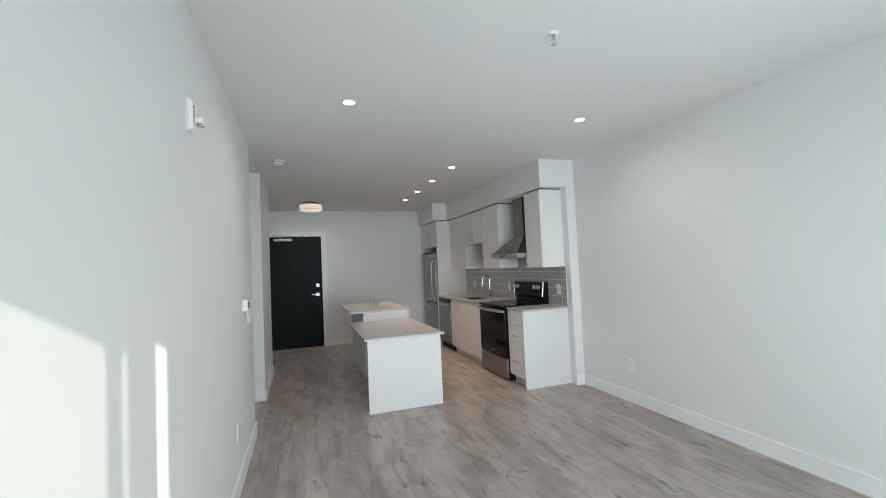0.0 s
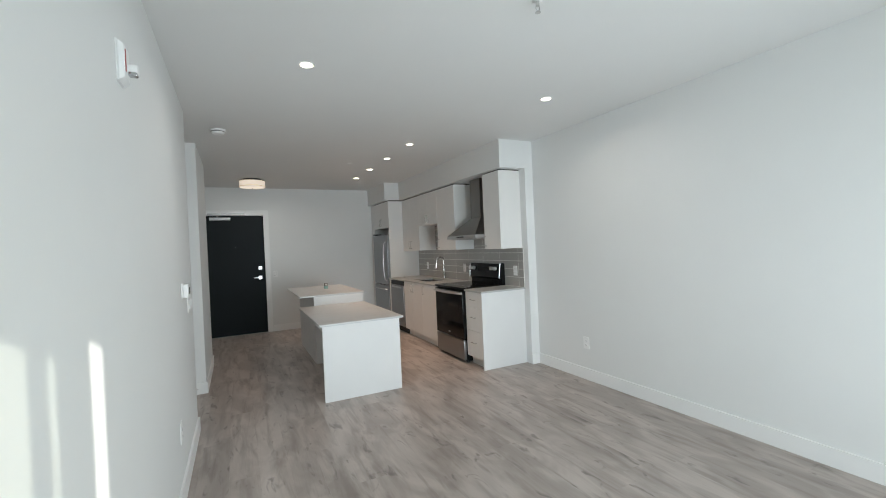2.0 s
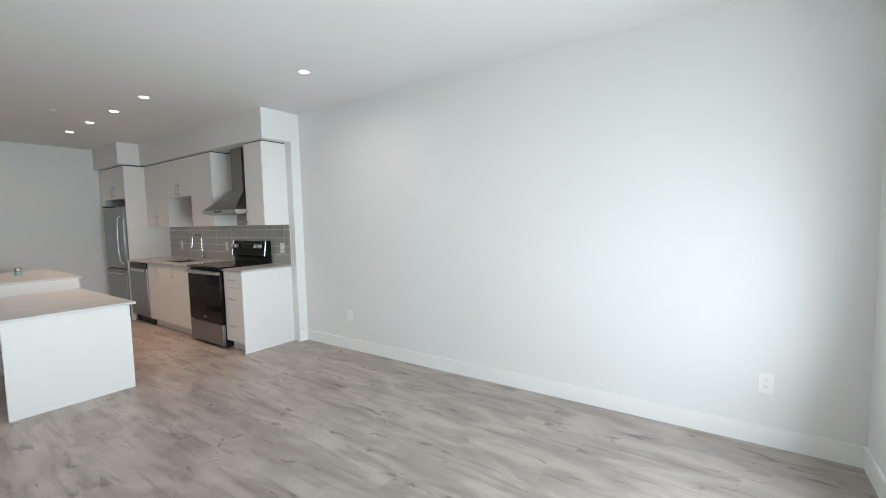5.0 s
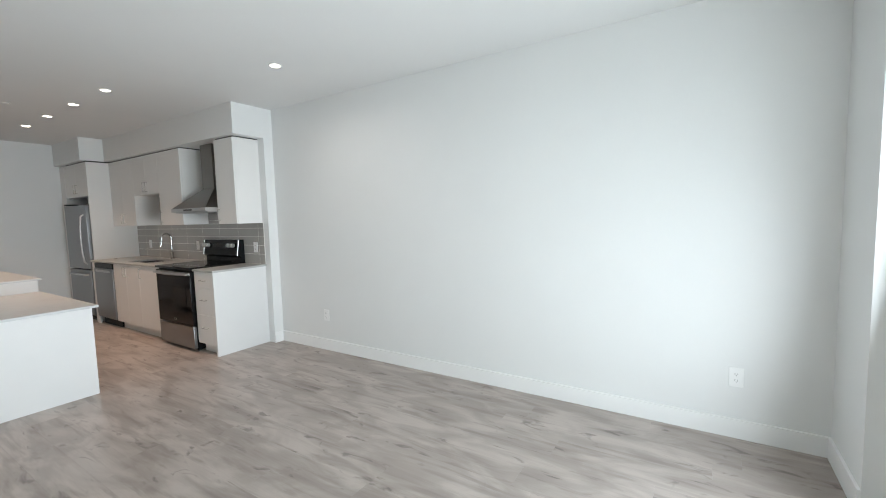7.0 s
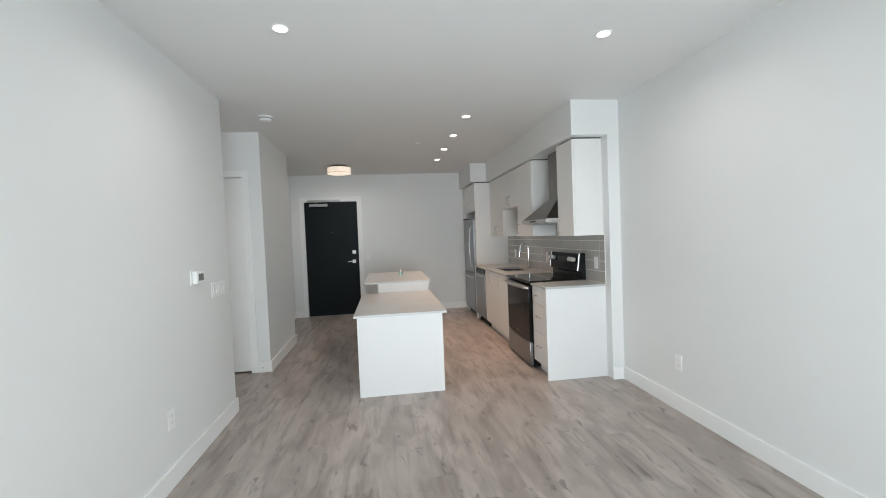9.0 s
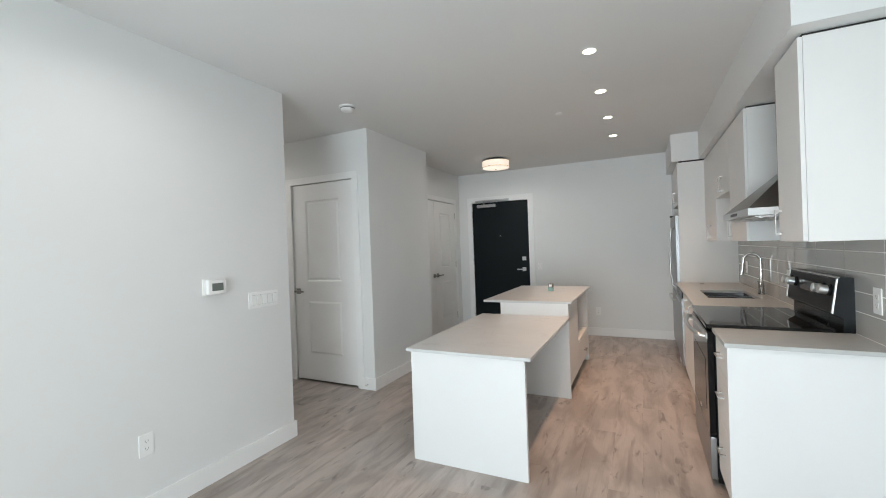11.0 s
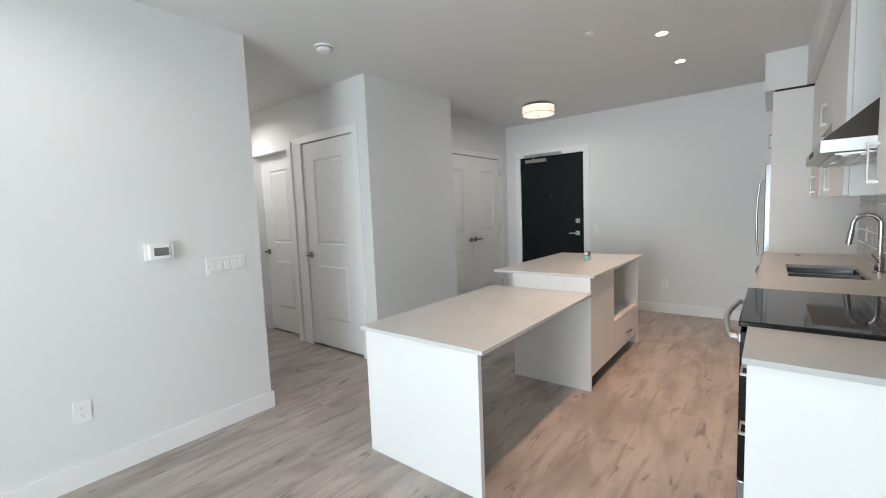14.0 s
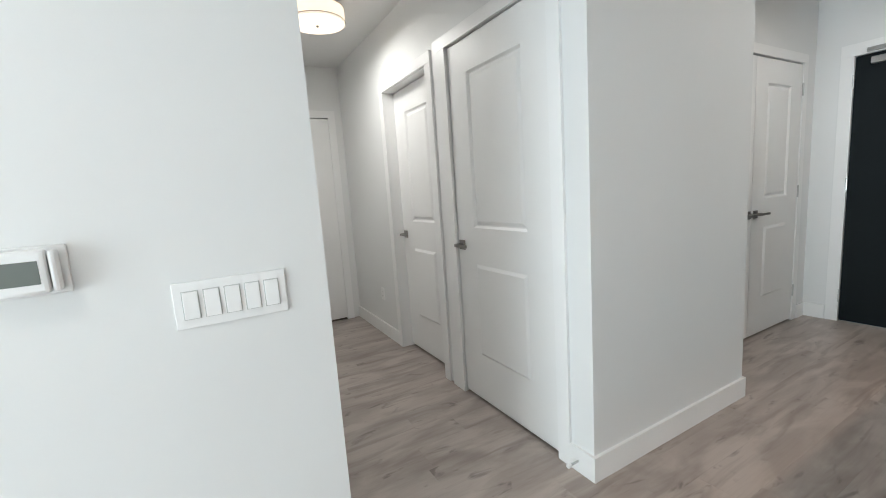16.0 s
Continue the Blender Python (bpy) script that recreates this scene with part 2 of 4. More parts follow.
def mesh_of(name, bm, material, origin):
    bmesh.ops.translate(bm, verts=bm.verts, vec=-Vector(origin))
    me = bpy.data.meshes.new(name)
    bm.to_mesh(me)
    bm.free()
    me.materials.append(material)
    smooth_mesh(me)
    return me

def thing(name, at, label, category, group=""):
    ob = new(name)
    ob.empty_display_size = 0.05
    ob.location = at
    ORIGIN[ob] = Vector(at)
    return tagged(ob, label, category, group)

def part(name, bm, material, parent, label=""):
    ob = new(name, mesh_of(name, bm, material, ORIGIN[parent]))
    ob.parent = parent
    ORIGIN[ob] = ORIGIN[parent]
    return tagged(ob, label)

def structure(name, bm, material, label, category):
    ob = new(name, mesh_of(name, bm, material, (0, 0, 0)))
    ORIGIN[ob] = Vector((0, 0, 0))
    return tagged(ob, label, category, kind="structure")

# ---- plan ----
H = 2.64
XL, XR, XK = 0.0, 3.535, 3.42
YW, YE = -4.83, 4.27
YC = 1.075            # wall of the hall doors
YN = 2.34             # end of the closet block
XD = -0.40            # wall of the double doors
XF = -3.22            # far end of the hall
YG = -0.055           # end of the thicker kitchen wall
T = 0.12

tagged(structure("floor", boxes((-T, XR + T, YW - 0.2, YE + T, -0.12, -0.006), (XF - T, -T, -T, YE + T, -0.12, -0.006)), M_SUB, "grey-brown wood-look vinyl plank floor", "floor"))
structure("ceiling", boxes((XF - T, XR + T, YW - 0.2, YE + T, H, H + 0.15)), M_CEIL, "flat white painted ceiling", "ceiling")
structure("wall_left", boxes((-T, XL, YW, 0.0, 0, H), (XF, -T, -T, 0.0, 0, H)), M_WALL, "white painted living room wall ending at the hall", "wall")
structure("wall_right", boxes((XR, XR + T, YW, YE, 0, H)), M_WALL, "long blank white painted living room wall", "wall")
structure("wall_kitchen", boxes((XK, XR, YG, YE, 0, H)), M_WALL, "white painted kitchen wall behind the cabinets", "wall")
structure("wall_entry", boxes((XD - T, -0.175, YE, YE + T, 0, H), (0.825, XR + T, YE, YE + T, 0, H), (-0.175, 0.825, YE, YE + T, 2.16, H)), M_WALL, "white painted wall round the dark entry door", "wall")
D1, D2 = (-1.045, -0.198), (-2.04, -1.295)
structure("wall_hall", boxes((D1[1], 0.0, YC, YC + T, 0, H), (D2[1], D1[0], YC, YC + T, 0, H), (XF, D2[0], YC, YC + T, 0, H),
                             (D1[0], D1[1], YC, YC + T, 2.155, H), (D2[0], D2[1], YC, YC + T, 2.13, H)), M_WALL, "white painted hall wall with two doors", "wall")
structure("wall_closet", boxes((-T, 0.0, YC + T, YN, 0, H), (XD, -T, YN - T, YN, 0, H)), M_WALL, "white painted blank side of the closet block", "wall")
DD = (2.53, 4.035)
structure("wall_recess", boxes((XD - T, XD, YN - T, DD[0], 0, H), (XD - T, XD, DD[1], YE, 0, H), (XD - T, XD, DD[0], DD[1], 2.14, H)), M_WALL, "white painted wall round the double closet doors", "wall")
FD = (0.13, 0.93)
structure("wall_hall_end", boxes((XF - T, XF, -T, FD[0], 0, H), (XF - T, XF, FD[1], YC + T, 0, H), (XF - T, XF, FD[0], FD[1], 2.14, H)), M_WALL, "white painted end wall of the hall", "wall")
WX0, WX1, WH = 0.73, 3.02, 2.2
structure("wall_window", boxes((-T, WX0, YW - 0.2, YW, 0, H), (WX1, XR + T, YW - 0.2, YW, 0, H), (WX0, WX1, YW - 0.2, YW, WH, H)), M_WALL, "white painted wall round the wide balcony window", "wall")
# unseen walls, added so that no sky light leaks in behind the doors
structure("wall_light_block", boxes((XF - T, XD - T, YC + 0.9, YC + 0.9 + T, 0, H), (XF - T, XF, YC + T, YC + 0.9, 0, H), (XD - 0.9 - T, XD - 0.9, YC + 0.9 + T, YE + T, 0, H), (XD - 0.9, XD - T, YE, YE + T, 0, H), (XF - 0.9, XF - 0.9 + T, -T, YC + T, 0, H), (XF - 0.9 + T, XF - T, -T, 0, 0, H), (XF - 0.9 + T, XF - T, YC, YC + T, 0, H), (XF - 0.9, XF - T, -T, YC + T, H, H + 0.15)), M_WALL, "plain unseen wall added to block sky light behind the doors", "wall")
structure("bulkhead", boxes((3.068, XK, YG + 0.001, 3.21, 2.319, H), (2.79, XK, 3.21, YE, 2.319, H)), M_WALL, "white drywall bulkhead above the kitchen cabinets", "bulkhead")

def baseboard(name, x0, x1, y0, y1):
    bm = boxes((x0, x1, y0, y1, 0, 0.118))
    return structure(name, bm, M_TRIM, "tall flat white painted baseboard", "baseboard")
B = 0.015
baseboard("baseboard", XL, XL + B, YW, 0.0 + B)
baseboard("baseboard", -1.5, XL, 0.0, B)
baseboard("baseboard", XR - B, XR, YW, YG)
baseboard("baseboard", XK - 0.005, XR - B, YG - B, YG)
baseboard("baseboard", 0.0, B, YC - B, YN + B)
baseboard("baseboard", XD, 0.0, YN, YN + B)
baseboard("baseboard", -0.128, 0.0, YC - B, YC)
baseboard("baseboard", XF, -2.11, YC - B, YC)
baseboard("baseboard", XD, XD + B, 4.115, YE)
baseboard("baseboard", XD, -0.245, YE - B, YE)
baseboard("baseboard", 0.9, XK, YE - B, YE)
baseboard("baseboard", WX1, XR - B, YW, YW + B)
baseboard("baseboard", XD, XD + B, YN + B, 2.455)

# ---- window of the living room ----
win = thing("window_1", (1.6, YW - 0.12, 0.0), "wide white-framed balcony window with full-height glass", "window")
tagged(win, kind="structure")
wy0, wy1 = YW - 0.15, YW - 0.09
part("window_frame", boxes((WX0, WX1, wy0, wy1, 2.09, WH), (WX0, WX1, wy0, wy1, 0, 0.09), (WX0, WX0 + 0.06, wy0, wy1, 1.97, 2.09), (WX1 - 0.05, WX1, wy0, wy1, 0.09, 2.09)), M_TRIM, win)
# unseen reflector, meant to throw a sun streak onto the right wall
part("jamb", boxes((WX0 + 0.002, WX0 + 0.06, wy0 + 0.001, wy1 + 0.06, 0.09, 1.97)), M_JAMB, win, "smooth bright side jamb, unseen, added to reflect the sun")
# unseen blockers, sized to shape the sun strips on the left wall
part("unseen_stile", boxes((2.545, 2.79, YW - 0.131, YW - 0.113, 0.09, 2.09)), M_TRIM, win)
part("unseen_head_rail", boxes((WX0 + 0.06, 2.545, YW - 0.131, YW - 0.113, 2.01, 2.09)), M_TRIM, win)
part("unseen_mullion", boxes((2.393, 2.479, YW - 0.131, YW - 0.113, 0.09, 2.01)), M_TRIM, win)
part("pane", boxes((WX0 + 0.06, 2.393, YW - 0.125, YW - 0.119, 0.09, 2.01)), M_PANE, win, "slightly tinted window glass")
part("pane", boxes((2.479, 2.545, YW - 0.125, YW - 0.119, 0.09, 2.01)), M_PANE, win)
ground = structure("ground", boxes((-400, 400, -800, YW - 0.3, -6.2, -6.0)), node_mat("far_ground", (0.16, 0.16, 0.14), 0.9, 0, 0.2, 0.1, 0.0), "pale open ground far below the window", "ground")

# ---- doors ----
def panel_leaf(w, h, t, panels):
    """A moulded door leaf: x 0..w, front at y 0, z 0..h; panels are (x0, x1, z0, z1)."""
    bm = bmesh.new()
    xs = sorted({0.0, w, *(p[0] for p in panels), *(p[1] for p in panels)})
    zs = sorted({0.0, h, *(p[2] for p in panels), *(p[3] for p in panels)})
    sink = []
    for y, flip in ((0.0, False), (t, True)):
        grid = [[bm.verts.new((x, y, z)) for z in zs] for x in xs]
        for i in range(len(xs) - 1):
            for j in range(len(zs) - 1):
                f = [grid[i][j], grid[i + 1][j], grid[i + 1][j + 1], grid[i][j + 1]]
                f = bm.faces.new(f[::-1] if flip else f)
                cx, cz = (xs[i] + xs[i + 1]) / 2, (zs[j] + zs[j + 1]) / 2
                if any(p[0] < cx < p[1] and p[2] < cz < p[3] for p in panels):
                    sink.append(f)
        if not flip:
            front = grid
    for i in range(len(xs) - 1):
        for j in (0, -1):
            a, c = front[i][j], front[i + 1][j]
            p, q = grid[i][j], grid[i + 1][j]
            bm.faces.new((a, p, q, c) if j == 0 else (a, c, q, p))
    for j in range(len(zs) - 1):
        for i in (0, -1):
            a, c = front[i][j], front[i][j + 1]
            p, q = grid[i][j], grid[i][j + 1]
            bm.faces.new((a, c, q, p) if i == 0 else (a, p, q, c))
    for f in sink:
        bmesh.ops.inset_region(bm, faces=[f], thickness=0.018, depth=-0.013)
        bmesh.ops.inset_region(bm, faces=[f], thickness=0.012, depth=0.0)
        bmesh.ops.inset_region(bm, faces=[f], thickness=0.026, depth=0.010)
    bmesh.ops.recalc_face_normals(bm, faces=bm.faces)
    return bm

def lever(parent, at, sign, turn, name="door_handle"):
    """A lever with a square rose; the bar runs towards sign along the leaf's width."""
    bm = boxes((-0.03, 0.03, -0.008, 0, -0.03, 0.03), bevel=0.002)
    cyl(bm, (0, -0.028, 0), 0.011, 0.045, "y", 16)
    x0, x1 = (-0.012, 0.115) if sign > 0 else (-0.115, 0.012)
    box(bm, x0, x1, -0.058, -0.046, -0.009, 0.009, bevel=0.003)
    bmesh.ops.transform(bm, matrix=Matrix.Translation(at) @ Matrix.Rotation(radians(turn), 4, "Z"), verts=bm.verts)
    return part(name, bm, M_NICKEL, parent, "dark nickel lever handle on a square rose")

def leaf_door(name, at, w, h, turn, label, lever_side, hinge_side, group=""):
    """A moulded door; at is its lower front corner, its width runs along the turned x axis."""
    d = thing(name, at, label, "door", group)
    tagged(d, kind="structure")
    ins = 0.185 if w > 0.5 else 0.12
    pans = [(ins, w - ins, 0.285, 0.865), (ins, w - ins, 1.075, h - 0.175)]
    place = Matrix.Translation(at) @ Matrix.Rotation(radians(turn), 4, "Z")
    bm = panel_leaf(w, h, 0.035, pans)
    bmesh.ops.transform(bm, matrix=place, verts=bm.verts)
    part("door_leaf", bm, M_DOOR, d)
    lx = 0.05 if lever_side < 0 else w - 0.05
    p = place @ Vector((lx, 0, 0.965))
    lever(d, p, -lever_side, turn)
    if hinge_side:
        hx = -0.004 if hinge_side < 0 else w + 0.004
        for z in (0.2, 1.05, h - 0.24):
            bm = bmesh.new()
            cyl(bm, (hx, -0.006, z + 0.05), 0.006, 0.1, "z", 10)
            bmesh.ops.transform(bm, matrix=place, verts=bm.verts)
            part("hinge", bm, M_STEEL, d)
    return d

def casing(name, axis, a0, a1, top, face, out, w=0.075, left=True, right=True):
    """Flat casing round an opening. axis: the way the opening's width runs; face: wall face; out: the proud face."""
    lo, hi = min(face, out), max(face, out)
    rows = []
    if left:
        rows.append((a0 - w, a0 + 0.004, 0, top))
    if right:
        rows.append((a1 - 0.004, a1 + w, 0, top))
    rows.append((a0 - (w if left else 0), a1 + (w if right else 0), top, top + w))
    bm = bmesh.new()
    for r0, r1, z0, z1 in rows:
        if axis == "x":
            box(bm, r0, r1, lo, hi, z0, z1, bevel=0.002)
        else:
            box(bm, lo, hi, r0, r1, z0, z1, bevel=0.002)
    return structure(name, bm, M_TRIM, "flat white painted door casing", "trim")

leaf_door("door_1", (D1[0] + 0.006, YC + 0.004, 0.02), D1[1] - D1[0] - 0.012, 2.127, 0, "closed white two-panel hall door with a dark lever", -1, 1)
casing("trim", "x", D1[0], D1[1], 2.155, YC - 0.001, YC - 0.017, w=0.07)
leaf_door("door_2", (D2[0] + 0.004, YC + 0.08, 0.02), D2[1] - D2[0] - 0.008, 2.102, 0, "closed white two-panel door set deep in its frame", -1, 0)
casing("trim", "x", D2[0], D2[1], 2.13, YC - 0.001, YC - 0.017, w=0.07)
structure("trim", boxes((D2[0], D2[0] + 0.003, YC, YC + T, 0, 2.127), (D2[1] - 0.003, D2[1], YC, YC + T, 0, 2.127), (D2[0], D2[1], YC, YC + T, 2.127, 2.1295)), M_TRIM, "white painted door jamb lining", "trim")
structure("trim", boxes((-1.181, D1[0] - 0.069, YC - 0.016, YC - 0.001, 0, 2.225)), M_TRIM, "white board between two door casings", "trim")
leaf_door("door_3", (XF + 0.005, FD[0] + 0.005, 0.02), FD[1] - FD[0] - 0.01, 2.112, 90, "closed white two-panel door at the hall end", -1, 0)
casing("trim", "y", FD[0], FD[1], 2.14, XF + 0.001, XF + 0.017, w=0.07)
mid = (DD[0] + DD[1]) / 2
w2 = mid - DD[0] - 0.008
leaf_door("door_4", (XD + 0.004, DD[0] + 0.006, 0.02), w2, 2.107, 90, "closed white two-panel closet door of a pair", 1, 0, group="entry closet doors")
leaf_door("door_5", (XD + 0.004, mid + 0.002, 0.02), w2, 2.107, 90, "closed white two-panel closet door of a pair, hinged by the entry", -1, 1, group="entry closet doors")
casing("trim", "y", DD[0], DD[1], 2.14, XD + 0.001, XD + 0.012, w=0.07)

# entry door with its frame and closer
ed = tagged(thing("door_6", (0.325, YE, 0), "closed charcoal-black flush entry door in a white frame", "door"), kind="structure")
part("door_leaf", boxes((-0.155, 0.805, YE + 0.012, YE + 0.057, 0.008, 2.14), bevel=0.002), M_ENTRY, ed)
part("door_frame", boxes((-0.24, -0.158, YE - 0.008, YE + T, 0, 2.143), (0.808, 0.895, YE - 0.008, YE + T, 0, 2.143), (-0.24, 0.895, YE - 0.008, YE + T, 2.143, 2.235), bevel=0.002), M_TRIM, ed)
part("closer_rail", boxes((-0.085, 0.5, YE - 0.03, YE - 0.009, 2.15, 2.182), bevel=0.003), M_STEEL, ed, "satin steel closer rail on the frame head")
closer = part("closer", boxes((-0.057, 0.272, YE - 0.04, YE + 0.011, 2.058, 2.108), bevel=0.005), M_STEEL, ed, "satin steel door closer body")
part("closer_arm", boxes((0.06, 0.075, YE - 0.028, YE - 0.012, 2.1, 2.155)), M_STEEL, closer)
part("deadbolt", boxes((0.69, 0.752, YE + 0.003, YE + 0.012, 1.155, 1.217), (0.705, 0.738, YE - 0.014, YE + 0.004, 1.18, 1.192), bevel=0.002), M_STEEL, ed, "square satin steel deadbolt")
bm = boxes((0.686, 0.748, YE + 0.003, YE + 0.012, 0.98, 1.042), (0.605, 0.728, YE - 0.042, YE - 0.03, 1.003, 1.02), bevel=0.002)
cyl(bm, (0.716, YE - 0.015, 1.011), 0.011, 0.045, "y", 14)
part("door_handle", bm, M_STEEL, ed, "satin steel lever on a square rose")
part("peephole", cyl(bmesh.new(), (0.33, YE + 0.008, 1.57), 0.007, 0.012, "y", 14), M_STEELD, ed)
for z in (0.22, 1.15, 1.95):
    part("hinge", cyl(bmesh.new(), (-0.157, YE - 0.004, z), 0.008, 0.11, "z", 10), M_STEEL, ed)

# ---- kitchen ----
XB = 2.815             # fronts of the base cabinets
XU = 3.115             # fronts of the upper cabinets
ZC = 0.905            # top of the counter

def pull(parent, x, y, z, length, upright, mat=None):
    """A slim bar pull on a front that faces the room's left side."""
    bm = bmesh.new()
    h = length / 2
    if upright:
        box(bm, x - 0.028, x - 0.022, y - 0.0035, y + 0.0035, z - h, z + h, bevel=0.0015)
        for s in (-h + 0.006, h - 0.006):
            box(bm, x - 0.024, x, y - 0.004, y + 0.004, z + s - 0.005, z + s + 0.005)
    else:
        box(bm, x - 0.028, x - 0.022, y - h, y + h, z - 0.0035, z + 0.0035, bevel=0.0015)
        for s in (-h + 0.006, h - 0.006):
            box(bm, x - 0.024, x, y + s - 0.005, y + s + 0.005, z - 0.004, z + 0.004)
    return part("handle", bm, mat or M_PULL, parent, "slim brushed metal bar pull")

def front(parent, name, x, y0, y1, z0, z1, t=0.018):
    return part(name, boxes((x, x + t, y0 + 0.0015, y1 - 0.0015, z0 + 0.0015, z1 - 0.0015), bevel=0.0015), M_CAB, parent)

def base_cabinet(y0, y1, label, doors=(), drawers=(), body_top=0.884):
    c = thing("base_cabinet", ((XB + XK) / 2, (y0 + y1) / 2, 0), label, "cabinet", "kitchen base cabinets")
    part("body", boxes((XB + 0.019, XK - 0.001, y0 + 0.0005, y1 - 0.0005, 0.10, body_top)), M_CAB, c)
    if body_top < 0.88:
        part("side", boxes((XB + 0.019, XK - 0.001, y0 + 0.0005, y0 + 0.018, body_top, 0.884)), M_CAB, c)
        part("side", boxes((XB + 0.019, XK - 0.001, y1 - 0.018, y1 - 0.0005, body_top, 0.884)), M_CAB, c)
    part("toe_kick", boxes((XB + 0.07, XB + 0.085, y0 + 0.001, y1 - 0.001, 0, 0.1)), M_CAB, c)
    for a, b, hy in doors:
        d = front(c, "door", XB, a, b, 0.105, 0.88)
        pull(d, XB, hy, 0.79, 0.12, True)
    for a, b in drawers:
        d = front(c, "drawer", XB, y0, y1, a, b)
        pull(d, XB, (y0 + y1) / 2, (a + b) / 2 + (0.02 if b - a > 0.2 else 0), 0.1, False)
    return c

gab = thing("end_panel", (3.1, 0.05, 0), "tall flat white end panel closing the base cabinets", "cabinet panel")
part("panel", boxes((XB - 0.004, XK - 0.001, 0.042, 0.062, 0, 0.884), bevel=0.001), M_GABLE, gab)
base_cabinet(0.063, 0.42, "white three-drawer base cabinet beside the range", drawers=((0.105, 0.42), (0.42, 0.705), (0.705, 0.88)))
base_cabinet(1.19, 1.735, "white flat-front single-door base cabinet", doors=((1.19, 1.735, 1.68),))
base_cabinet(1.736, 2.48, "white flat-front two-door sink base cabinet", doors=((1.736, 2.108, 2.065), (2.108, 2.48, 2.15)), body_top=0.69)

def counter(name, y0, y1, hole=None, label=""):
    c = thing(name, (3.1, (y0 + y1) / 2, 0.885), label, "countertop", "kitchen countertops")
    x0, x1 = XB - 0.016, XK - 0.001
    if hole:
        hx0, hx1, hy0, hy1 = hole
        rows = ((x0, hx0, y0, y1), (hx1, x1, y0, y1), (hx0, hx1, y0, hy0), (hx0, hx1, hy1, y1))
    else:
        rows = ((x0, x1, y0, y1),)
    bm = boxes(*((*r, 0.885, ZC) for r in rows))
    part("slab", bm, M_COUNTER, c)
    return c

counter("countertop", 0.022, 0.42, label="short pale quartz countertop beside the range")
SK = (2.95, 3.315, 1.79, 2.41)
counter("countertop", 1.19, 3.205, SK, "long pale quartz countertop with an undermount sink")

sink = thing("sink", (3.13, 2.1, 0.70), "double-bowl stainless steel undermount sink", "sink")
def bowl(y0, y1):
    x0, x1 = SK[0] + 0.0, SK[1] - 0.0
    bm = bmesh.new()
    top = [bm.verts.new(p) for p in ((x0, y0, 0.884), (x1, y0, 0.884), (x1, y1, 0.884), (x0, y1, 0.884))]
    i = 0.02
    bot = [bm.verts.new(p) for p in ((x0 + i, y0 + i, 0.71), (x1 - i, y0 + i, 0.71), (x1 - i, y1 - i, 0.71), (x0 + i, y1 - i, 0.71))]
    for k in range(4):
        bm.faces.new((top[k], bot[k], bot[(k + 1) % 4], top[(k + 1) % 4]))
    bm.faces.new(bot[::-1])
    bmesh.ops.bevel(bm, geom=[e for e in bm.edges if not e.is_boundary], offset=0.018, segments=4, profile=0.5, affect="EDGES")
    bmesh.ops.recalc_face_normals(bm, faces=bm.faces)
    for f in bm.faces:
        f.normal_flip()
    bmesh.ops.solidify(bm, geom=bm.faces[:], thickness=0.0015)
    return bm
for a, b in ((SK[2], 2.093), (2.107, SK[3])):
    s = part("bowl", bowl(a, b), M_SINK, sink)
    part("drain", lathe(bmesh.new(), ((0.03, 0), (0.03, 0.004), (0.02, 0.002)), (3.15, (a + b) / 2, 0.7115), 20), M_CHROME, s)
def rim(x0, x1, y0, y1, radius=0.045, lip=0.004, steps=8):
    """A flat lip with rounded inner corners that closes the corners of a bowl."""
    bm = bmesh.new()
    inner, outer = [], []
    for cx, cy, turn, ox, oy in ((x1, y1, 0, 1, 1), (x0, y1, 90, -1, 1), (x0, y0, 180, -1, -1), (x1, y0, 270, 1, -1)):
        mx, my = cx - ox * (radius + lip), cy - oy * (radius + lip)
        for k in range(steps + 1):
            a = radians(turn + 90 * k / steps)
            inner.append(bm.verts.new((mx + radius * math.cos(a), my + radius * math.sin(a), 0.8838)))
            far = (radius + lip) / max(abs(math.cos(a)), abs(math.sin(a)))
            outer.append(bm.verts.new((mx + far * math.cos(a), my + far * math.sin(a), 0.8838)))
    n = len(inner)
    for k in range(n):
        bm.faces.new((inner[k], outer[k], outer[(k + 1) % n], inner[(k + 1) % n]))
    bmesh.ops.recalc_face_normals(bm, faces=bm.faces)
    bmesh.ops.solidify(bm, geom=bm.faces[:], thickness=0.003)
    return bm
for a, b in ((SK[2], 2.093), (2.107, SK[3])):
    part("rim", rim(SK[0], SK[1], a, b), M_STEEL, sink, "bright brushed steel rim")
part("divider", boxes((SK[0], SK[1], 2.0925, 2.1075, 0.75, 0.882), bevel=0.003), M_SINK, sink)

fau = thing("faucet", (3.38, 2.1, ZC), "chrome high-arc pull-down kitchen faucet", "faucet")
pts = [(3.38, 2.1, ZC + 0.04 + 0.02 * k) for k in range(13)]
pts += [(3.38 - 0.062 + 0.062 * math.cos(a), 2.1, ZC + 0.295 + 0.062 * math.sin(a)) for a in [math.pi * k / 14 for k in range(1, 14)]]
pts += [(3.255, 2.1, ZC + 0.285), (3.253, 2.1, ZC + 0.265)]
part("spout", tube(bmesh.new(), pts, 0.013, 20), M_CHROME, fau)
part("base", lathe(bmesh.new(), ((0.027, 0), (0.027, 0.012), (0.022, 0.018), (0.022, 0.095), (0.014, 0.11)), (3.38, 2.1, ZC), 24), M_CHROME, fau)
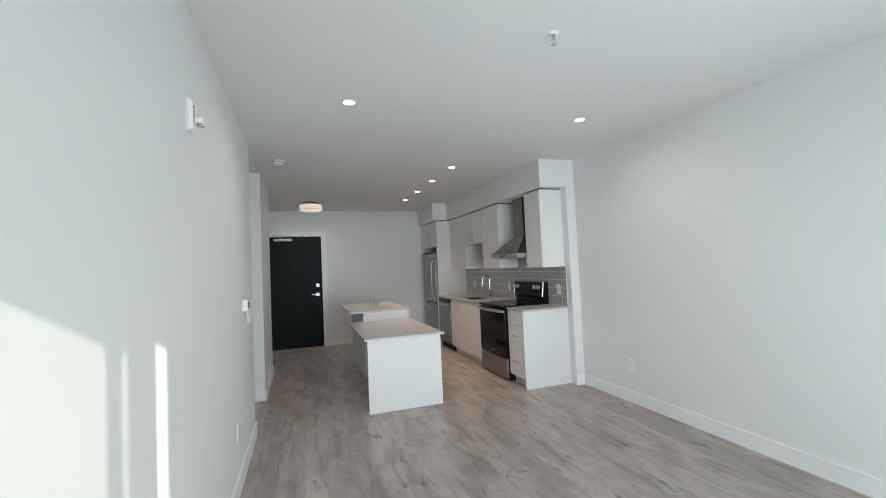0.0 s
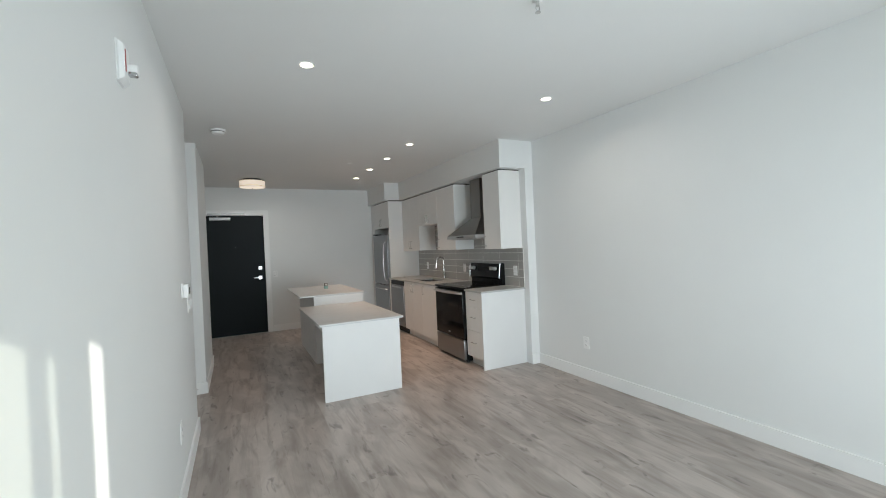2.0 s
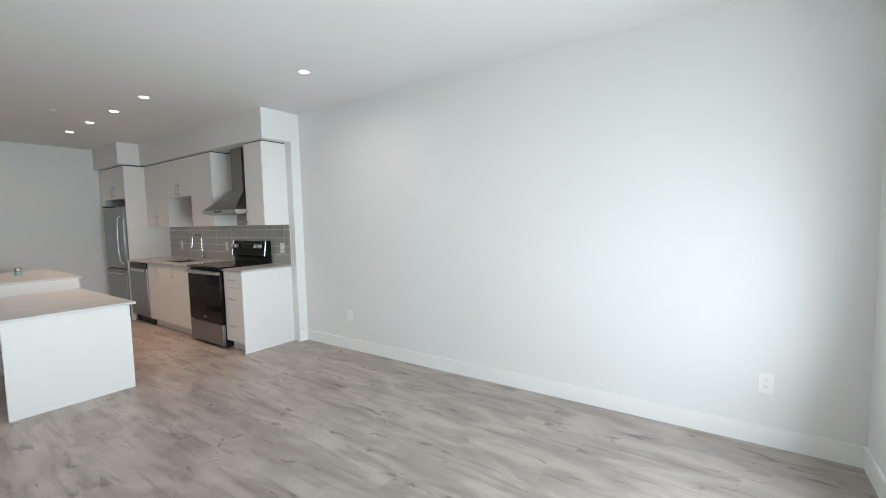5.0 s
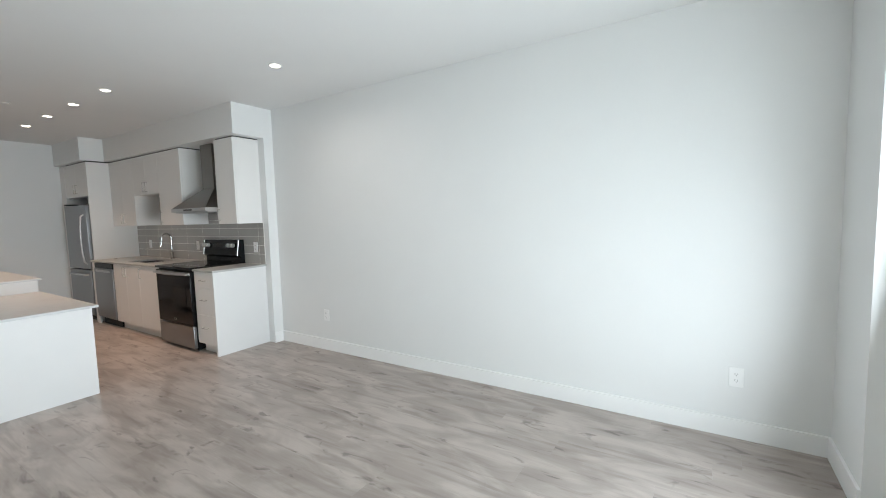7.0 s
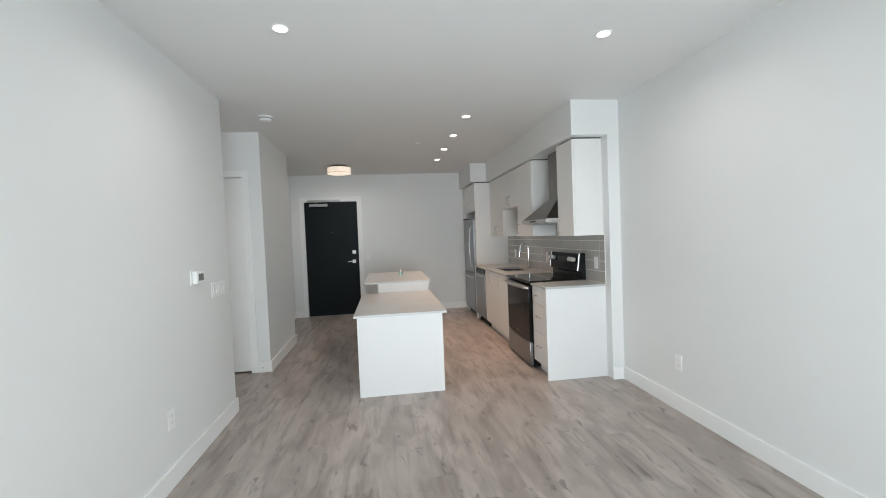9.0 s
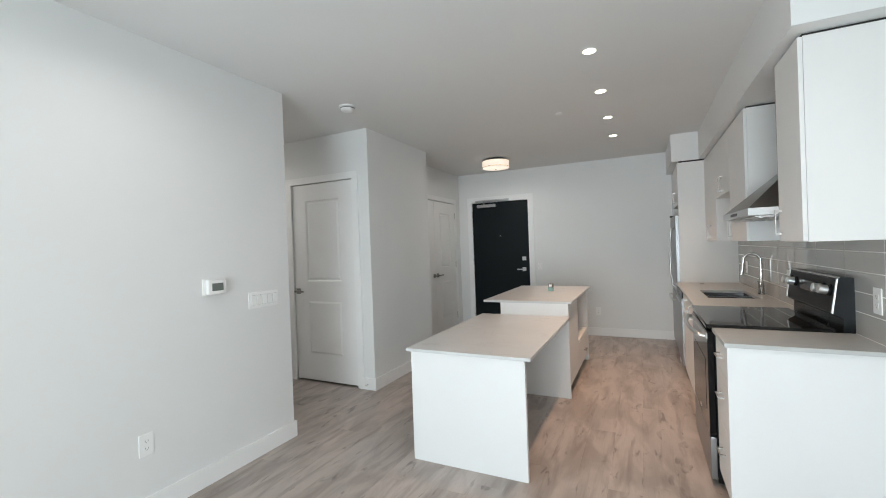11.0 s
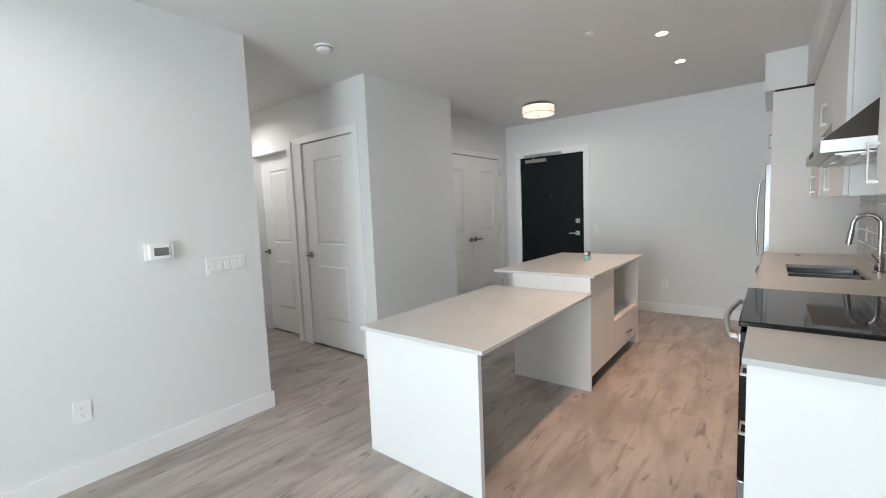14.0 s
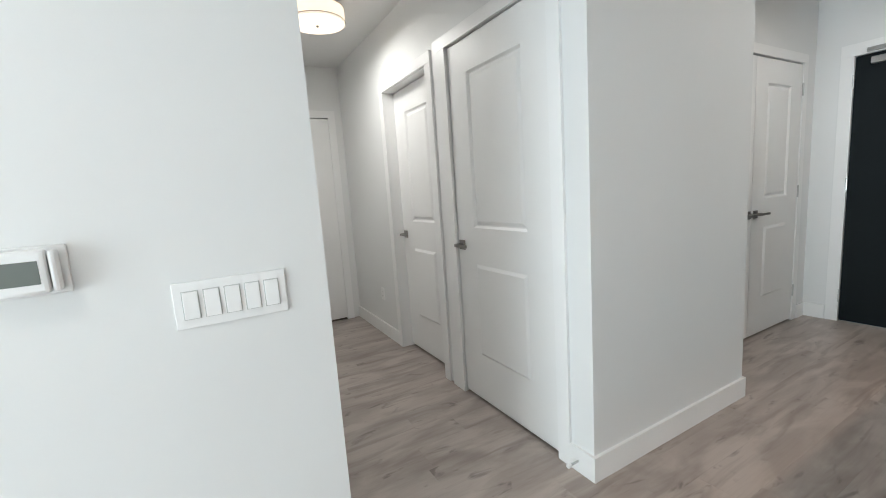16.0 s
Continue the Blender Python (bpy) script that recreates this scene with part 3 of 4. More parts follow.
part("spray_head", tube(bmesh.new(), [(3.253, 2.1, ZC + 0.267), (3.249, 2.1, ZC + 0.235), (3.244, 2.1, ZC + 0.2), (3.242, 2.1, ZC + 0.175)], 0.0165, 20), M_CHROME, fau, "chrome spray head with a dark button")
part("side_lever", tube(bmesh.new(), [(3.372, 2.08, ZC + 0.07), (3.362, 2.035, ZC + 0.085), (3.335, 2.0, ZC + 0.125)], 0.006, 20), M_CHROME, fau)
gap_b = thing("air_switch", (3.04, 3.02, ZC), "small round dark metal counter button", "button")
part("button", lathe(bmesh.new(), ((0.019, 0), (0.019, 0.005), (0.012, 0.008)), (3.04, 3.02, ZC), 20), M_NICKEL, gap_b)

# dishwasher
dw = thing("dishwasher", (3.1, 2.79, 0), "stainless steel built-in dishwasher with a dark control strip", "dishwasher")
part("body", boxes((XB + 0.03, XK - 0.002, 2.485, 3.085, 0.1, 0.883)), M_BLACK, dw)
part("door", boxes((XB - 0.018, XB + 0.029, 2.487, 3.083, 0.115, 0.80), bevel=0.004), M_STEELD, dw)
part("control_strip", boxes((XB - 0.012, XB + 0.029, 2.487, 3.083, 0.804, 0.876), bevel=0.003), M_BLACK, dw, "dark control strip")
part("toe_kick", boxes((XB + 0.05, XB + 0.065, 2.487, 3.083, 0, 0.112)), M_BLACK, dw)
part("handle", boxes((XB - 0.03, XB - 0.018, 2.56, 3.01, 0.755, 0.785), bevel=0.005), M_STEEL, dw)
fil = thing("filler_panel", (XB, 3.14, 0), "narrow white filler panel beside the dishwasher", "cabinet panel")
part("panel", boxes((XB, XB + 0.02, 3.088, 3.204, 0, 0.884), bevel=0.001), M_CAB, fil)

# range
ry0, ry1 = 0.425, 1.185
rng = thing("range", (3.08, 0.805, 0), "black and stainless electric range with a glass cooktop", "range")
part("body", boxes((XB - 0.005, XK - 0.03, ry0, ry1, 0.02, 0.895)), M_BLACK, rng)
part("cooktop", boxes((XB - 0.045, XK - 0.085, ry0 - 0.003, ry1 + 0.003, 0.897, 0.922), bevel=0.005), M_COOKTOP, rng, "black glass ceramic cooktop")
od = part("oven_door", boxes((XB - 0.04, XB - 0.006, ry0 + 0.004, ry1 - 0.004, 0.285, 0.88), bevel=0.004), M_BLACKGLASS, rng, "black glass oven door")
part("trim_band", boxes((XB - 0.044, XB - 0.036, ry0 + 0.005, ry1 - 0.005, 0.835, 0.868), bevel=0.002), M_STEEL, od)
part("window", boxes((XB - 0.0415, XB - 0.039, ry0 + 0.11, ry1 - 0.11, 0.40, 0.70)), M_BLACKGLASS, od)
bm = tube(bmesh.new(), [(XB - 0.044, ry0 + 0.03, 0.848), (XB - 0.07, ry0 + 0.035, 0.85)] + [(XB - 0.075 - 0.03 * math.sin(math.pi * k / 12), ry0 + 0.04 + (ry1 - ry0 - 0.08) * k / 12, 0.852) for k in range(13)] + [(XB - 0.07, ry1 - 0.035, 0.85), (XB - 0.044, ry1 - 0.03, 0.848)], 0.012, 20)
part("handle", bm, M_STEEL, od, "curved stainless door handle")
part("badge", boxes((XB - 0.0425, XB - 0.0395, 0.78, 0.83, 0.325, 0.34)), M_STEEL, od)
part("drawer", boxes((XB - 0.04, XB - 0.006, ry0 + 0.004, ry1 - 0.004, 0.035, 0.275), bevel=0.004), M_STEELD, rng, "stainless warming drawer")
for a in (ry0 + 0.04, ry1 - 0.04):
    for x in (XB + 0.03, XK - 0.08):
        part("foot", cyl(bmesh.new(), (x, a, 0.01), 0.018, 0.02, "z", 12), M_DARKPL, rng)
bm = bmesh.new()
prof = [(3.365, 0.922), (3.368, 0.975), (3.328, 1.0), (3.352, 1.182), (3.36, 1.19), (3.412, 1.186), (3.414, 0.905), (3.365, 0.905)]
ra = [bm.verts.new((x, ry0, z)) for x, z in prof]
rb = [bm.verts.new((x, ry1, z)) for x, z in prof]
for k in range(len(prof)):
    bm.faces.new((ra[k], ra[(k + 1) % len(prof)], rb[(k + 1) % len(prof)], rb[k]))
bm.faces.new(ra), bm.faces.new(rb[::-1])
bmesh.ops.recalc_face_normals(bm, faces=bm.faces)
back = part("backguard", bm, M_BLACK, rng, "black control backguard")
def on_guard(y, z, out):
    f = (z - 1.0) * 1.2 / 0.182
    return (3.328 + 0.02 * f - out, y, z)
part("control_panel", tube(bmesh.new(), [on_guard(ry0 + 0.003, 1.184, -0.006), on_guard(ry1 - 0.003, 1.184, -0.006)], 0.006, 8), M_STEEL, back, "stainless trim along the top")
for y in (ry0 + 0.012, ry1 - 0.012):
    part("side_trim", tube(bmesh.new(), [on_guard(y, 1.002, 0.0), on_guard(y, 1.18, 0.0)], 0.008, 8), M_STEEL, back)
bm = bmesh.new()
face = [bm.verts.new(on_guard(y, z, 0.0015)) for y, z in ((ry0 + 0.02, 1.004), (ry1 - 0.02, 1.004), (ry1 - 0.02, 1.178), (ry0 + 0.02, 1.178))]
bm.faces.new(face)
bmesh.ops.solidify(bm, geom=bm.faces[:], thickness=0.002)
bmesh.ops.recalc_face_normals(bm, faces=bm.faces)
part("control_face", bm, M_GUARD, back, "dark brushed steel control face")
part("display", boxes((3.336, 3.348, 0.68, 0.95, 1.08, 1.14)), M_BLACKGLASS, back)
for y in (0.50, 0.585, 1.03, 1.115):
    bm = bmesh.new()
    lathe(bm, ((0.031, 0), (0.031, 0.006), (0.025, 0.012), (0.024, 0.016)), (0, 0, 0), 24)
    seat = Matrix.Translation(on_guard(y, 1.116, 0.0)) @ Matrix.Rotation(radians(-82), 4, "Y")
    bmesh.ops.transform(bm, matrix=seat, verts=bm.verts)
    knob = part("knob", bm, M_BLACK, back, "round control knob with a dark skirt")
    bm = lathe(bmesh.new(), ((0.0245, 0.016), (0.0245, 0.049), (0.021, 0.053)), (0, 0, 0), 24)
    bmesh.ops.transform(bm, matrix=seat, verts=bm.verts)
    part("cap", bm, M_KNOB, knob, "bright brushed steel cap")

# hood
hy0, hy1 = 0.41, 1.165
hood = thing("range_hood", (3.2, 0.79, 1.52), "stainless steel pyramid chimney range hood", "range hood")
part("rim", boxes((2.982, XK - 0.002, hy0, hy1, 1.527, 1.568), bevel=0.001), M_STEEL, hood)
bm = bmesh.new()
cy = 0.79
lo = [bm.verts.new(p) for p in ((2.984, hy0 + 0.002, 1.568), (XK - 0.002, hy0 + 0.002, 1.568), (XK - 0.002, hy1 - 0.002, 1.568), (2.984, hy1 - 0.002, 1.568))]
hi = [bm.verts.new(p) for p in ((3.235, cy - 0.125, 1.80), (XK - 0.002, cy - 0.125, 1.80), (XK - 0.002, cy + 0.125, 1.80), (3.235, cy + 0.125, 1.80))]
for k in range(4):
    bm.faces.new((lo[k], lo[(k + 1) % 4], hi[(k + 1) % 4], hi[k]))
bm.faces.new(lo[::-1]), bm.faces.new(hi)
part("canopy", bm, M_HOOD, hood)
part("chimney", boxes((3.235, XK - 0.002, cy - 0.125, cy + 0.125, 1.80, 2.3185)), M_HOOD, hood)
for a, b in ((hy0 + 0.03, cy - 0.005), (cy + 0.005, hy1 - 0.03)):
    bm = boxes((3.02, XK - 0.06, a, b, 1.517, 1.526), bevel=0.002)
    for k in range(7):
        x = 3.04 + k * 0.045
        box(bm, x, x + 0.018, a + 0.02, b - 0.02, 1.513, 1.518)
    part("filter", bm, M_STEEL, hood)
part("button_strip", boxes((2.978, 2.983, 0.70, 0.88, 1.54, 1.556)), M_DARKPL, hood)

# upper cabinets
def upper(y0, y1, z0, label, doors, x=XU):
    c = thing("upper_cabinet", ((x + XK) / 2, (y0 + y1) / 2, z0), label, "cabinet", "kitchen upper cabinets")
    part("body", boxes((x + 0.019, XK - 0.001, y0, y1, z0, 2.306), bevel=0.001), M_CAB, c)
    for a, b, hy, hz in doors:
        d = front(c, "door", x, a, b, z0 + 0.001, 2.305)
        pull(d, x, hy, hz, 0.13, True)
    # near-black strip stands in for the shade under the bulkhead
    part("gap_shade", boxes((x + 0.02, XK - 0.002, y0 + 0.012, y1 - 0.001, 2.306, 2.3185)), M_GAP, c, "dark strip painted as the shade in the gap below the bulkhead")
    return c
ZU = 1.38
upper(0.05, 0.405, ZU, "white flat-front single-door upper cabinet", ((0.05, 0.405, 0.365, 1.48),))
upper(1.17, 1.735, ZU, "white flat-front upper cabinet beside the hood", ((1.17, 1.735, 1.69, 1.48),))
upper(1.736, 2.445, 1.79, "short white two-door cabinet above the sink", ((1.736, 2.09, 2.05, 1.89), (2.09, 2.445, 2.13, 1.89)))
upper(2.446, 3.204, ZU, "white flat-front two-door upper cabinet", ((2.446, 2.825, 2.785, 1.48), (2.825, 3.204, 2.865, 1.48)))

fp = thing("fridge_panel", (3.1, 3.215, 0), "tall white side panel next to the refrigerator", "cabinet panel")
part("panel", boxes((2.848, XK - 0.001, 3.205, 3.225, 0, 2.3), bevel=0.001), M_CAB, fp)
# same painted shade strip above the fridge panel
part("gap_shade", boxes((2.86, XK - 0.002, 3.207, 3.223, 2.3, 2.3185)), M_GAP, fp)
upper(3.226, 4.075, 1.82, "white two-door cabinet above the refrigerator", ((3.226, 3.65, 3.61, 1.93), (3.65, 4.075, 3.69, 1.93)), x=2.852)
fp2 = thing("fridge_panel", (3.1, 4.17, 0), "white filler panel between refrigerator and wall", "cabinet panel")
part("panel", boxes((2.85, XK - 0.001, 4.08, YE - 0.002, 0, 2.3), bevel=0.001), M_CAB, fp2)

fr = thing("refrigerator", (3.1, 3.65, 0), "stainless steel bottom-freezer refrigerator", "refrigerator")
part("body", boxes((2.86, XK - 0.02, 3.25, 4.06, 0.03, 1.70)), M_BLACK, fr)
d = part("door", boxes((2.808, 2.858, 3.245, 4.065, 0.765, 1.695), bevel=0.008), M_STEELD, fr)
bm = tube(bmesh.new(), [(2.81, 3.33, 0.84), (2.772, 3.33, 0.87), (2.757, 3.33, 1.02), (2.753, 3.33, 1.2), (2.757, 3.33, 1.38), (2.772, 3.33, 1.53), (2.81, 3.33, 1.56)], 0.011, 20)
part("handle", bm, M_STEEL, d, "long curved bar handle")
d = part("freezer_drawer", boxes((2.808, 2.858, 3.245, 4.065, 0.09, 0.75), bevel=0.008), M_STEELD, fr)
bm = tube(bmesh.new(), [(2.81, 3.33, 0.68), (2.77, 3.34, 0.685), (2.759, 3.5, 0.69), (2.759, 3.8, 0.69), (2.77, 3.96, 0.685), (2.81, 3.97, 0.68)], 0.011, 20)
part("handle", bm, M_STEEL, d)
part("grille", boxes((2.87, 2.885, 3.26, 4.05, 0.0, 0.085)), M_DARKPL, fr)
part("hinge_cover", boxes((2.80, 2.95, 3.95, 4.04, 1.70, 1.725), bevel=0.004), M_DARKPL, fr)

# ---- island ----
isl = thing("island_cabinet", (1.53, 2.2, 0), "white kitchen island cabinet with an open microwave niche", "island")
IX = 1.835
part("end_panel", boxes((1.2, IX + 0.003, 1.50, 1.52, 0, 0.859), bevel=0.001), M_GABLE, isl)
part("end_panel", boxes((1.2, IX + 0.003, 2.862, 2.882, 0, 0.859), bevel=0.001), M_GABLE, isl)
part("back_panel", boxes((1.2, 1.218, 1.521, 2.861, 0, 0.859)), M_GABLE, isl)
part("body", boxes((1.219, IX - 0.019, 1.521, 2.09, 0.1, 0.858), (1.219, IX - 0.019, 2.09, 2.861, 0.1, 0.375), (1.219, 1.30, 2.09, 2.861, 0.375, 0.858), (1.30, IX - 0.004, 2.842, 2.861, 0.375, 0.858)), M_CAB, isl)
part("shelf", boxes((1.30, IX - 0.002, 2.095, 2.84, 0.376, 0.396), bevel=0.001), M_CAB, isl)
d = front(isl, "door", IX - 0.018, 1.522, 2.09, 0.105, 0.857)
def pull_east(parent, x, y, z):
    bm = boxes((x + 0.022, x + 0.03, y - 0.05, y + 0.05, z - 0.005, z + 0.005), (x, x + 0.024, y - 0.048, y - 0.038, z - 0.004, z + 0.004), (x, x + 0.024, y + 0.038, y + 0.048, z - 0.004, z + 0.004))
    return part("handle", bm, M_NICKEL, parent, "slim brushed metal bar pull")
d = front(isl, "drawer", IX - 0.018, 2.09, 2.861, 0.105, 0.372)
pull_east(d, IX, 2.51, 0.215)
part("toe_kick", boxes((IX - 0.1, IX - 0.085, 1.521, 2.861, 0, 0.1)), M_BLACK, isl)
top = thing("island_countertop", (1.45, 2.2, 0.86), "pale veined quartz island countertop", "countertop")
part("slab", boxes((1.03, 1.867, 1.492, 2.93, 0.86, 0.88), bevel=0.0015), M_QUARTZ, top)
tab = thing("island_table", (1.42, 0.77, 0), "white waterfall-leg table extension with a quartz top", "table")
part("tabletop", boxes((1.01, 1.852, 0.03, 1.4985, 0.727, 0.747), bevel=0.0015), M_QUARTZ, tab, "pale veined quartz top")
part("leg_panel", boxes((1.037, 1.812, 0.05, 0.08, 0, 0.7265), bevel=0.001), M_GABLE, tab)
part("rail", boxes((1.06, 1.09, 0.0805, 1.4985, 0.66, 0.7265)), M_GABLE, tab)

jar = thing("jar", (1.52, 2.35, 0.88), "small pale aqua glass jar with a black and white lid", "jar")
part("glass", lathe(bmesh.new(), ((0.026, 0), (0.031, 0.006), (0.032, 0.038), (0.028, 0.043)), (1.52, 2.35, 0.88), 24), M_AQUA, jar)
part("lid", lathe(bmesh.new(), ((0.024, 0.043), (0.029, 0.046), (0.029, 0.08), (0.026, 0.084)), (1.52, 2.35, 0.88), 20), M_NICKEL, jar, "dark lid with a white label")
part("label", boxes((1.505, 1.535, 2.3195, 2.3225, 0.931, 0.956)), M_PLASTIC, jar)

# ---- fittings on the walls ----
def plate_frame(axis, at):
    """Turns plate coordinates (u along the wall, v up, w out of it) into the room."""
    if axis == "+x":
        return Matrix.Translation(at) @ Matrix(((0, 0, 1, 0), (1, 0, 0, 0), (0, 1, 0, 0), (0, 0, 0, 1)))
    if axis == "-x":
        return Matrix.Translation(at) @ Matrix(((0, 0, -1, 0), (-1, 0, 0, 0), (0, 1, 0, 0), (0, 0, 0, 1)))
    return Matrix.Translation(at) @ Matrix(((1, 0, 0, 0), (0, 0, -1, 0), (0, 1, 0, 0), (0, 0, 0, 1)))

def put(bm, m):
    bmesh.ops.transform(bm, matrix=m, verts=bm.verts)
    bmesh.ops.recalc_face_normals(bm, faces=bm.faces)
    return bm

def outlet(axis, at, label="white duplex wall outlet with a screwless plate"):
    o = thing("wall_outlet", at, label, "outlet", "wall outlets")
    m = plate_frame(axis, at)
    part("plate", put(boxes((-0.037, 0.037, -0.06, 0.06, 0, 0.006), bevel=0.002), m), M_PLASTIC, o)
    for v in (0.02, -0.02):
        s = part("socket", put(boxes((-0.017, 0.017, v - 0.014, v + 0.014, 0.006, 0.008), bevel=0.001), m), M_PLASTIC, o)
        part("slots", put(boxes((-0.008, -0.006, v - 0.003, v + 0.007, 0.0078, 0.0084), (0.006, 0.008, v - 0.003, v + 0.006, 0.0078, 0.0084), (-0.002, 0.002, v - 0.010, v - 0.006, 0.0078, 0.0084)), m), M_SLOT, s)

outlet("+x", (XL, -1.045, 0.40))
outlet("-x", (XR, -0.805, 0.378))
outlet("-x", (XR, -4.39, 0.38))
outlet("-x", (XK - 0.006, 0.195, 1.10))
outlet("-x", (XK - 0.006, 1.46, 1.10))
outlet("-x", (XK - 0.006, 2.80, 1.10))
outlet("-y", (1.83, YE, 0.37))
outlet("-y", (-2.45, YC, 0.40))

def switch_plate(axis, at, gangs, label):
    s = thing("light_switch", at, label, "light switch")
    m = plate_frame(axis, at)
    w = 0.046 * gangs / 2 + 0.013
    part("plate", put(boxes((-w, w, -0.057, 0.057, 0, 0.006), bevel=0.002), m), M_PLASTIC, s)
    for k in range(gangs):
        u = (k - (gangs - 1) / 2) * 0.046
        bm = boxes((u - 0.016, u + 0.016, -0.033, 0.033, 0.005, 0.011), bevel=0.001)
        for v in bm.verts:
            if v.co.z > 0.008:
                v.co.z += (-0.006 if k % 2 else -0.004) * (v.co.y / 0.033) * 0.5
        # grey inset paints the thin shadow round each rocker
        part("rocker_shade", put(boxes((u - 0.0185, u + 0.0185, -0.0355, 0.0355, 0.0055, 0.0064)), m), M_ROCKER_SHADE, s, "grey surround painted as the shade round a rocker")
        part("rocker", put(bm, m), M_PLASTIC, s)
switch_plate("+x", (XL, -0.24, 1.09), 5, "white five-gang rocker light switch")
switch_plate("-y", (0.975, YE, 1.06), 1, "white single rocker switch by the entry")

th = thing("thermostat", (XL, -0.62, 1.215), "white wall thermostat with a grey display", "thermostat")
m = plate_frame("+x", (XL, -0.618, 1.215))
part("backplate", put(boxes((-0.078, 0.078, -0.052, 0.052, 0, 0.007), bevel=0.003), m), M_PLASTIC, th)
part("case", put(boxes((-0.062, 0.05, -0.046, 0.046, 0.007, 0.04), bevel=0.008), m), M_PLASTIC, th)
part("grip", put(boxes((0.052, 0.066, -0.044, 0.044, 0.007, 0.036), bevel=0.0065), m), M_PLASTIC, th, "rounded white side grip")
part("display", put(boxes((-0.038, 0.038, -0.024, 0.024, 0.0395, 0.041)), m), M_LCD, th)

al = thing("fire_alarm", (XL, -2.15, 2.14), "white wall fire alarm horn with red lettering and strobe", "alarm")
m = plate_frame("+x", (XL, -2.16, 2.14))
part("backplate", put(boxes((-0.047, 0.047, -0.073, 0.073, 0, 0.005), bevel=0.002), m), M_PLASTIC, al)
bm = boxes((-0.046, 0.046, -0.072, 0.072, 0.005, 0.024))
for v in bm.verts:
    if v.co.z > 0.02:
        v.co.x, v.co.y = v.co.x * 0.86, v.co.y * 0.80
bmesh.ops.bevel(bm, geom=bm.edges[:], offset=0.004, segments=2, profile=0.5, affect="EDGES")
part("case", put(bm, m), M_PLASTIC, al, "white case with sloped sides")
bm = cyl(bmesh.new(), (0.018, -0.01, 0.038), 0.019, 0.032, "z", 28)
bmesh.ops.bevel(bm, geom=[e for e in bm.edges if len(e.link_faces) == 2 and e.calc_face_angle(0) > 1.0], offset=0.005, segments=3, profile=0.5, affect="EDGES")
part("strobe_housing", put(bm, m), M_PLASTIC, al, "round white strobe housing")
part("strobe", put(boxes((0.004, 0.033, -0.036, -0.017, 0.0235, 0.052), bevel=0.005), m), M_CHROME, al, "clear mirrored strobe lens")
for k in range(6):
    v = 0.038 - 0.0135 * k
    part("lettering", put(boxes((-0.030, -0.021, v - 0.0052, v + 0.0052, 0.0235, 0.0262)), m), M_RED, al)

sm = thing("smoke_detector", (0.235, 0.49, H), "round white ceiling smoke detector", "smoke detector")
part("base", lathe(bmesh.new(), ((0.068, 0), (0.07, -0.012), (0.062, -0.014)), (0.235, 0.49, H), 32), M_PLASTIC, sm)
part("case", lathe(bmesh.new(), ((0.058, -0.013), (0.06, -0.024), (0.045, -0.04), (0.02, -0.044)), (0.235, 0.49, H), 32), M_PLASTIC, sm)
part("vent", lathe(bmesh.new(), ((0.0615, -0.017), (0.0615, -0.022)), (0.235, 0.49, H), 32), M_DARKPL, sm)

def sprinkler(x, y):
    s = thing("sprinkler", (x, y, H), "small white ceiling sprinkler head", "sprinkler", "ceiling sprinklers")
    part("rosette", lathe(bmesh.new(), ((0.028, 0), (0.028, -0.003), (0.012, -0.010)), (x, y, H), 24), M_PLASTIC, s)
    bm = cyl(bmesh.new(), (x, y, H - 0.022), 0.009, 0.024, "z", 12)
    tube(bm, [(x - 0.009, y, H - 0.03), (x - 0.012, y, H - 0.045), (x, y, H - 0.062)], 0.0025, 6)
    tube(bm, [(x + 0.009, y, H - 0.03), (x + 0.012, y, H - 0.045), (x, y, H - 0.062)], 0.0025, 6)
    part("frame", bm, M_STEEL, s)
    part("deflector", cyl(bmesh.new(), (x, y, H - 0.064), 0.014, 0.002, "z", 14), M_STEEL, s)
sprinkler(1.72, -2.37)
cap = thing("sprinkler", (1.786, 1.675, H), "small white concealed ceiling sprinkler cap", "sprinkler", "ceiling sprinklers")
part("cover", lathe(bmesh.new(), ((0.03, 0), (0.032, -0.006), (0.026, -0.011), (0.008, -0.013)), (1.786, 1.675, H), 24), M_PLASTIC, cap)

# ---- lamps ----
def pot_light(x, y, watts, colour, spread):
    p = thing("recessed_light", (x, y, H), "round recessed ceiling light with a white trim, lit", "ceiling light", "recessed ceiling lights")
    part("trim", lathe(bmesh.new(), ((0.036, 0.0), (0.052, 0), (0.052, -0.002), (0.048, -0.004), (0.036, -0.003)), (x, y, H - 0.0005), 32), M_PLASTIC, p)
    part("lens", lathe(bmesh.new(), ((0.038, -0.0035), (0.038, -0.0045)), (x, y, H), 32), M_LED, p, "glowing warm white lens")
    area_lamp("pot_lamp", (x, y, H - 0.012), (x, y, 0), 0.085, 0, watts, colour, spread)
for x, y in ((0.792, -1.236), (2.712, -1.278)):
    pot_light(x, y, POT_LIVING, (1.0, 0.95, 0.90), 160)
for y in (0.475, 1.27, 2.063, 2.853):
    pot_light(2.19, y, POT_KITCHEN, (1.0, 0.64, 0.41), 92)

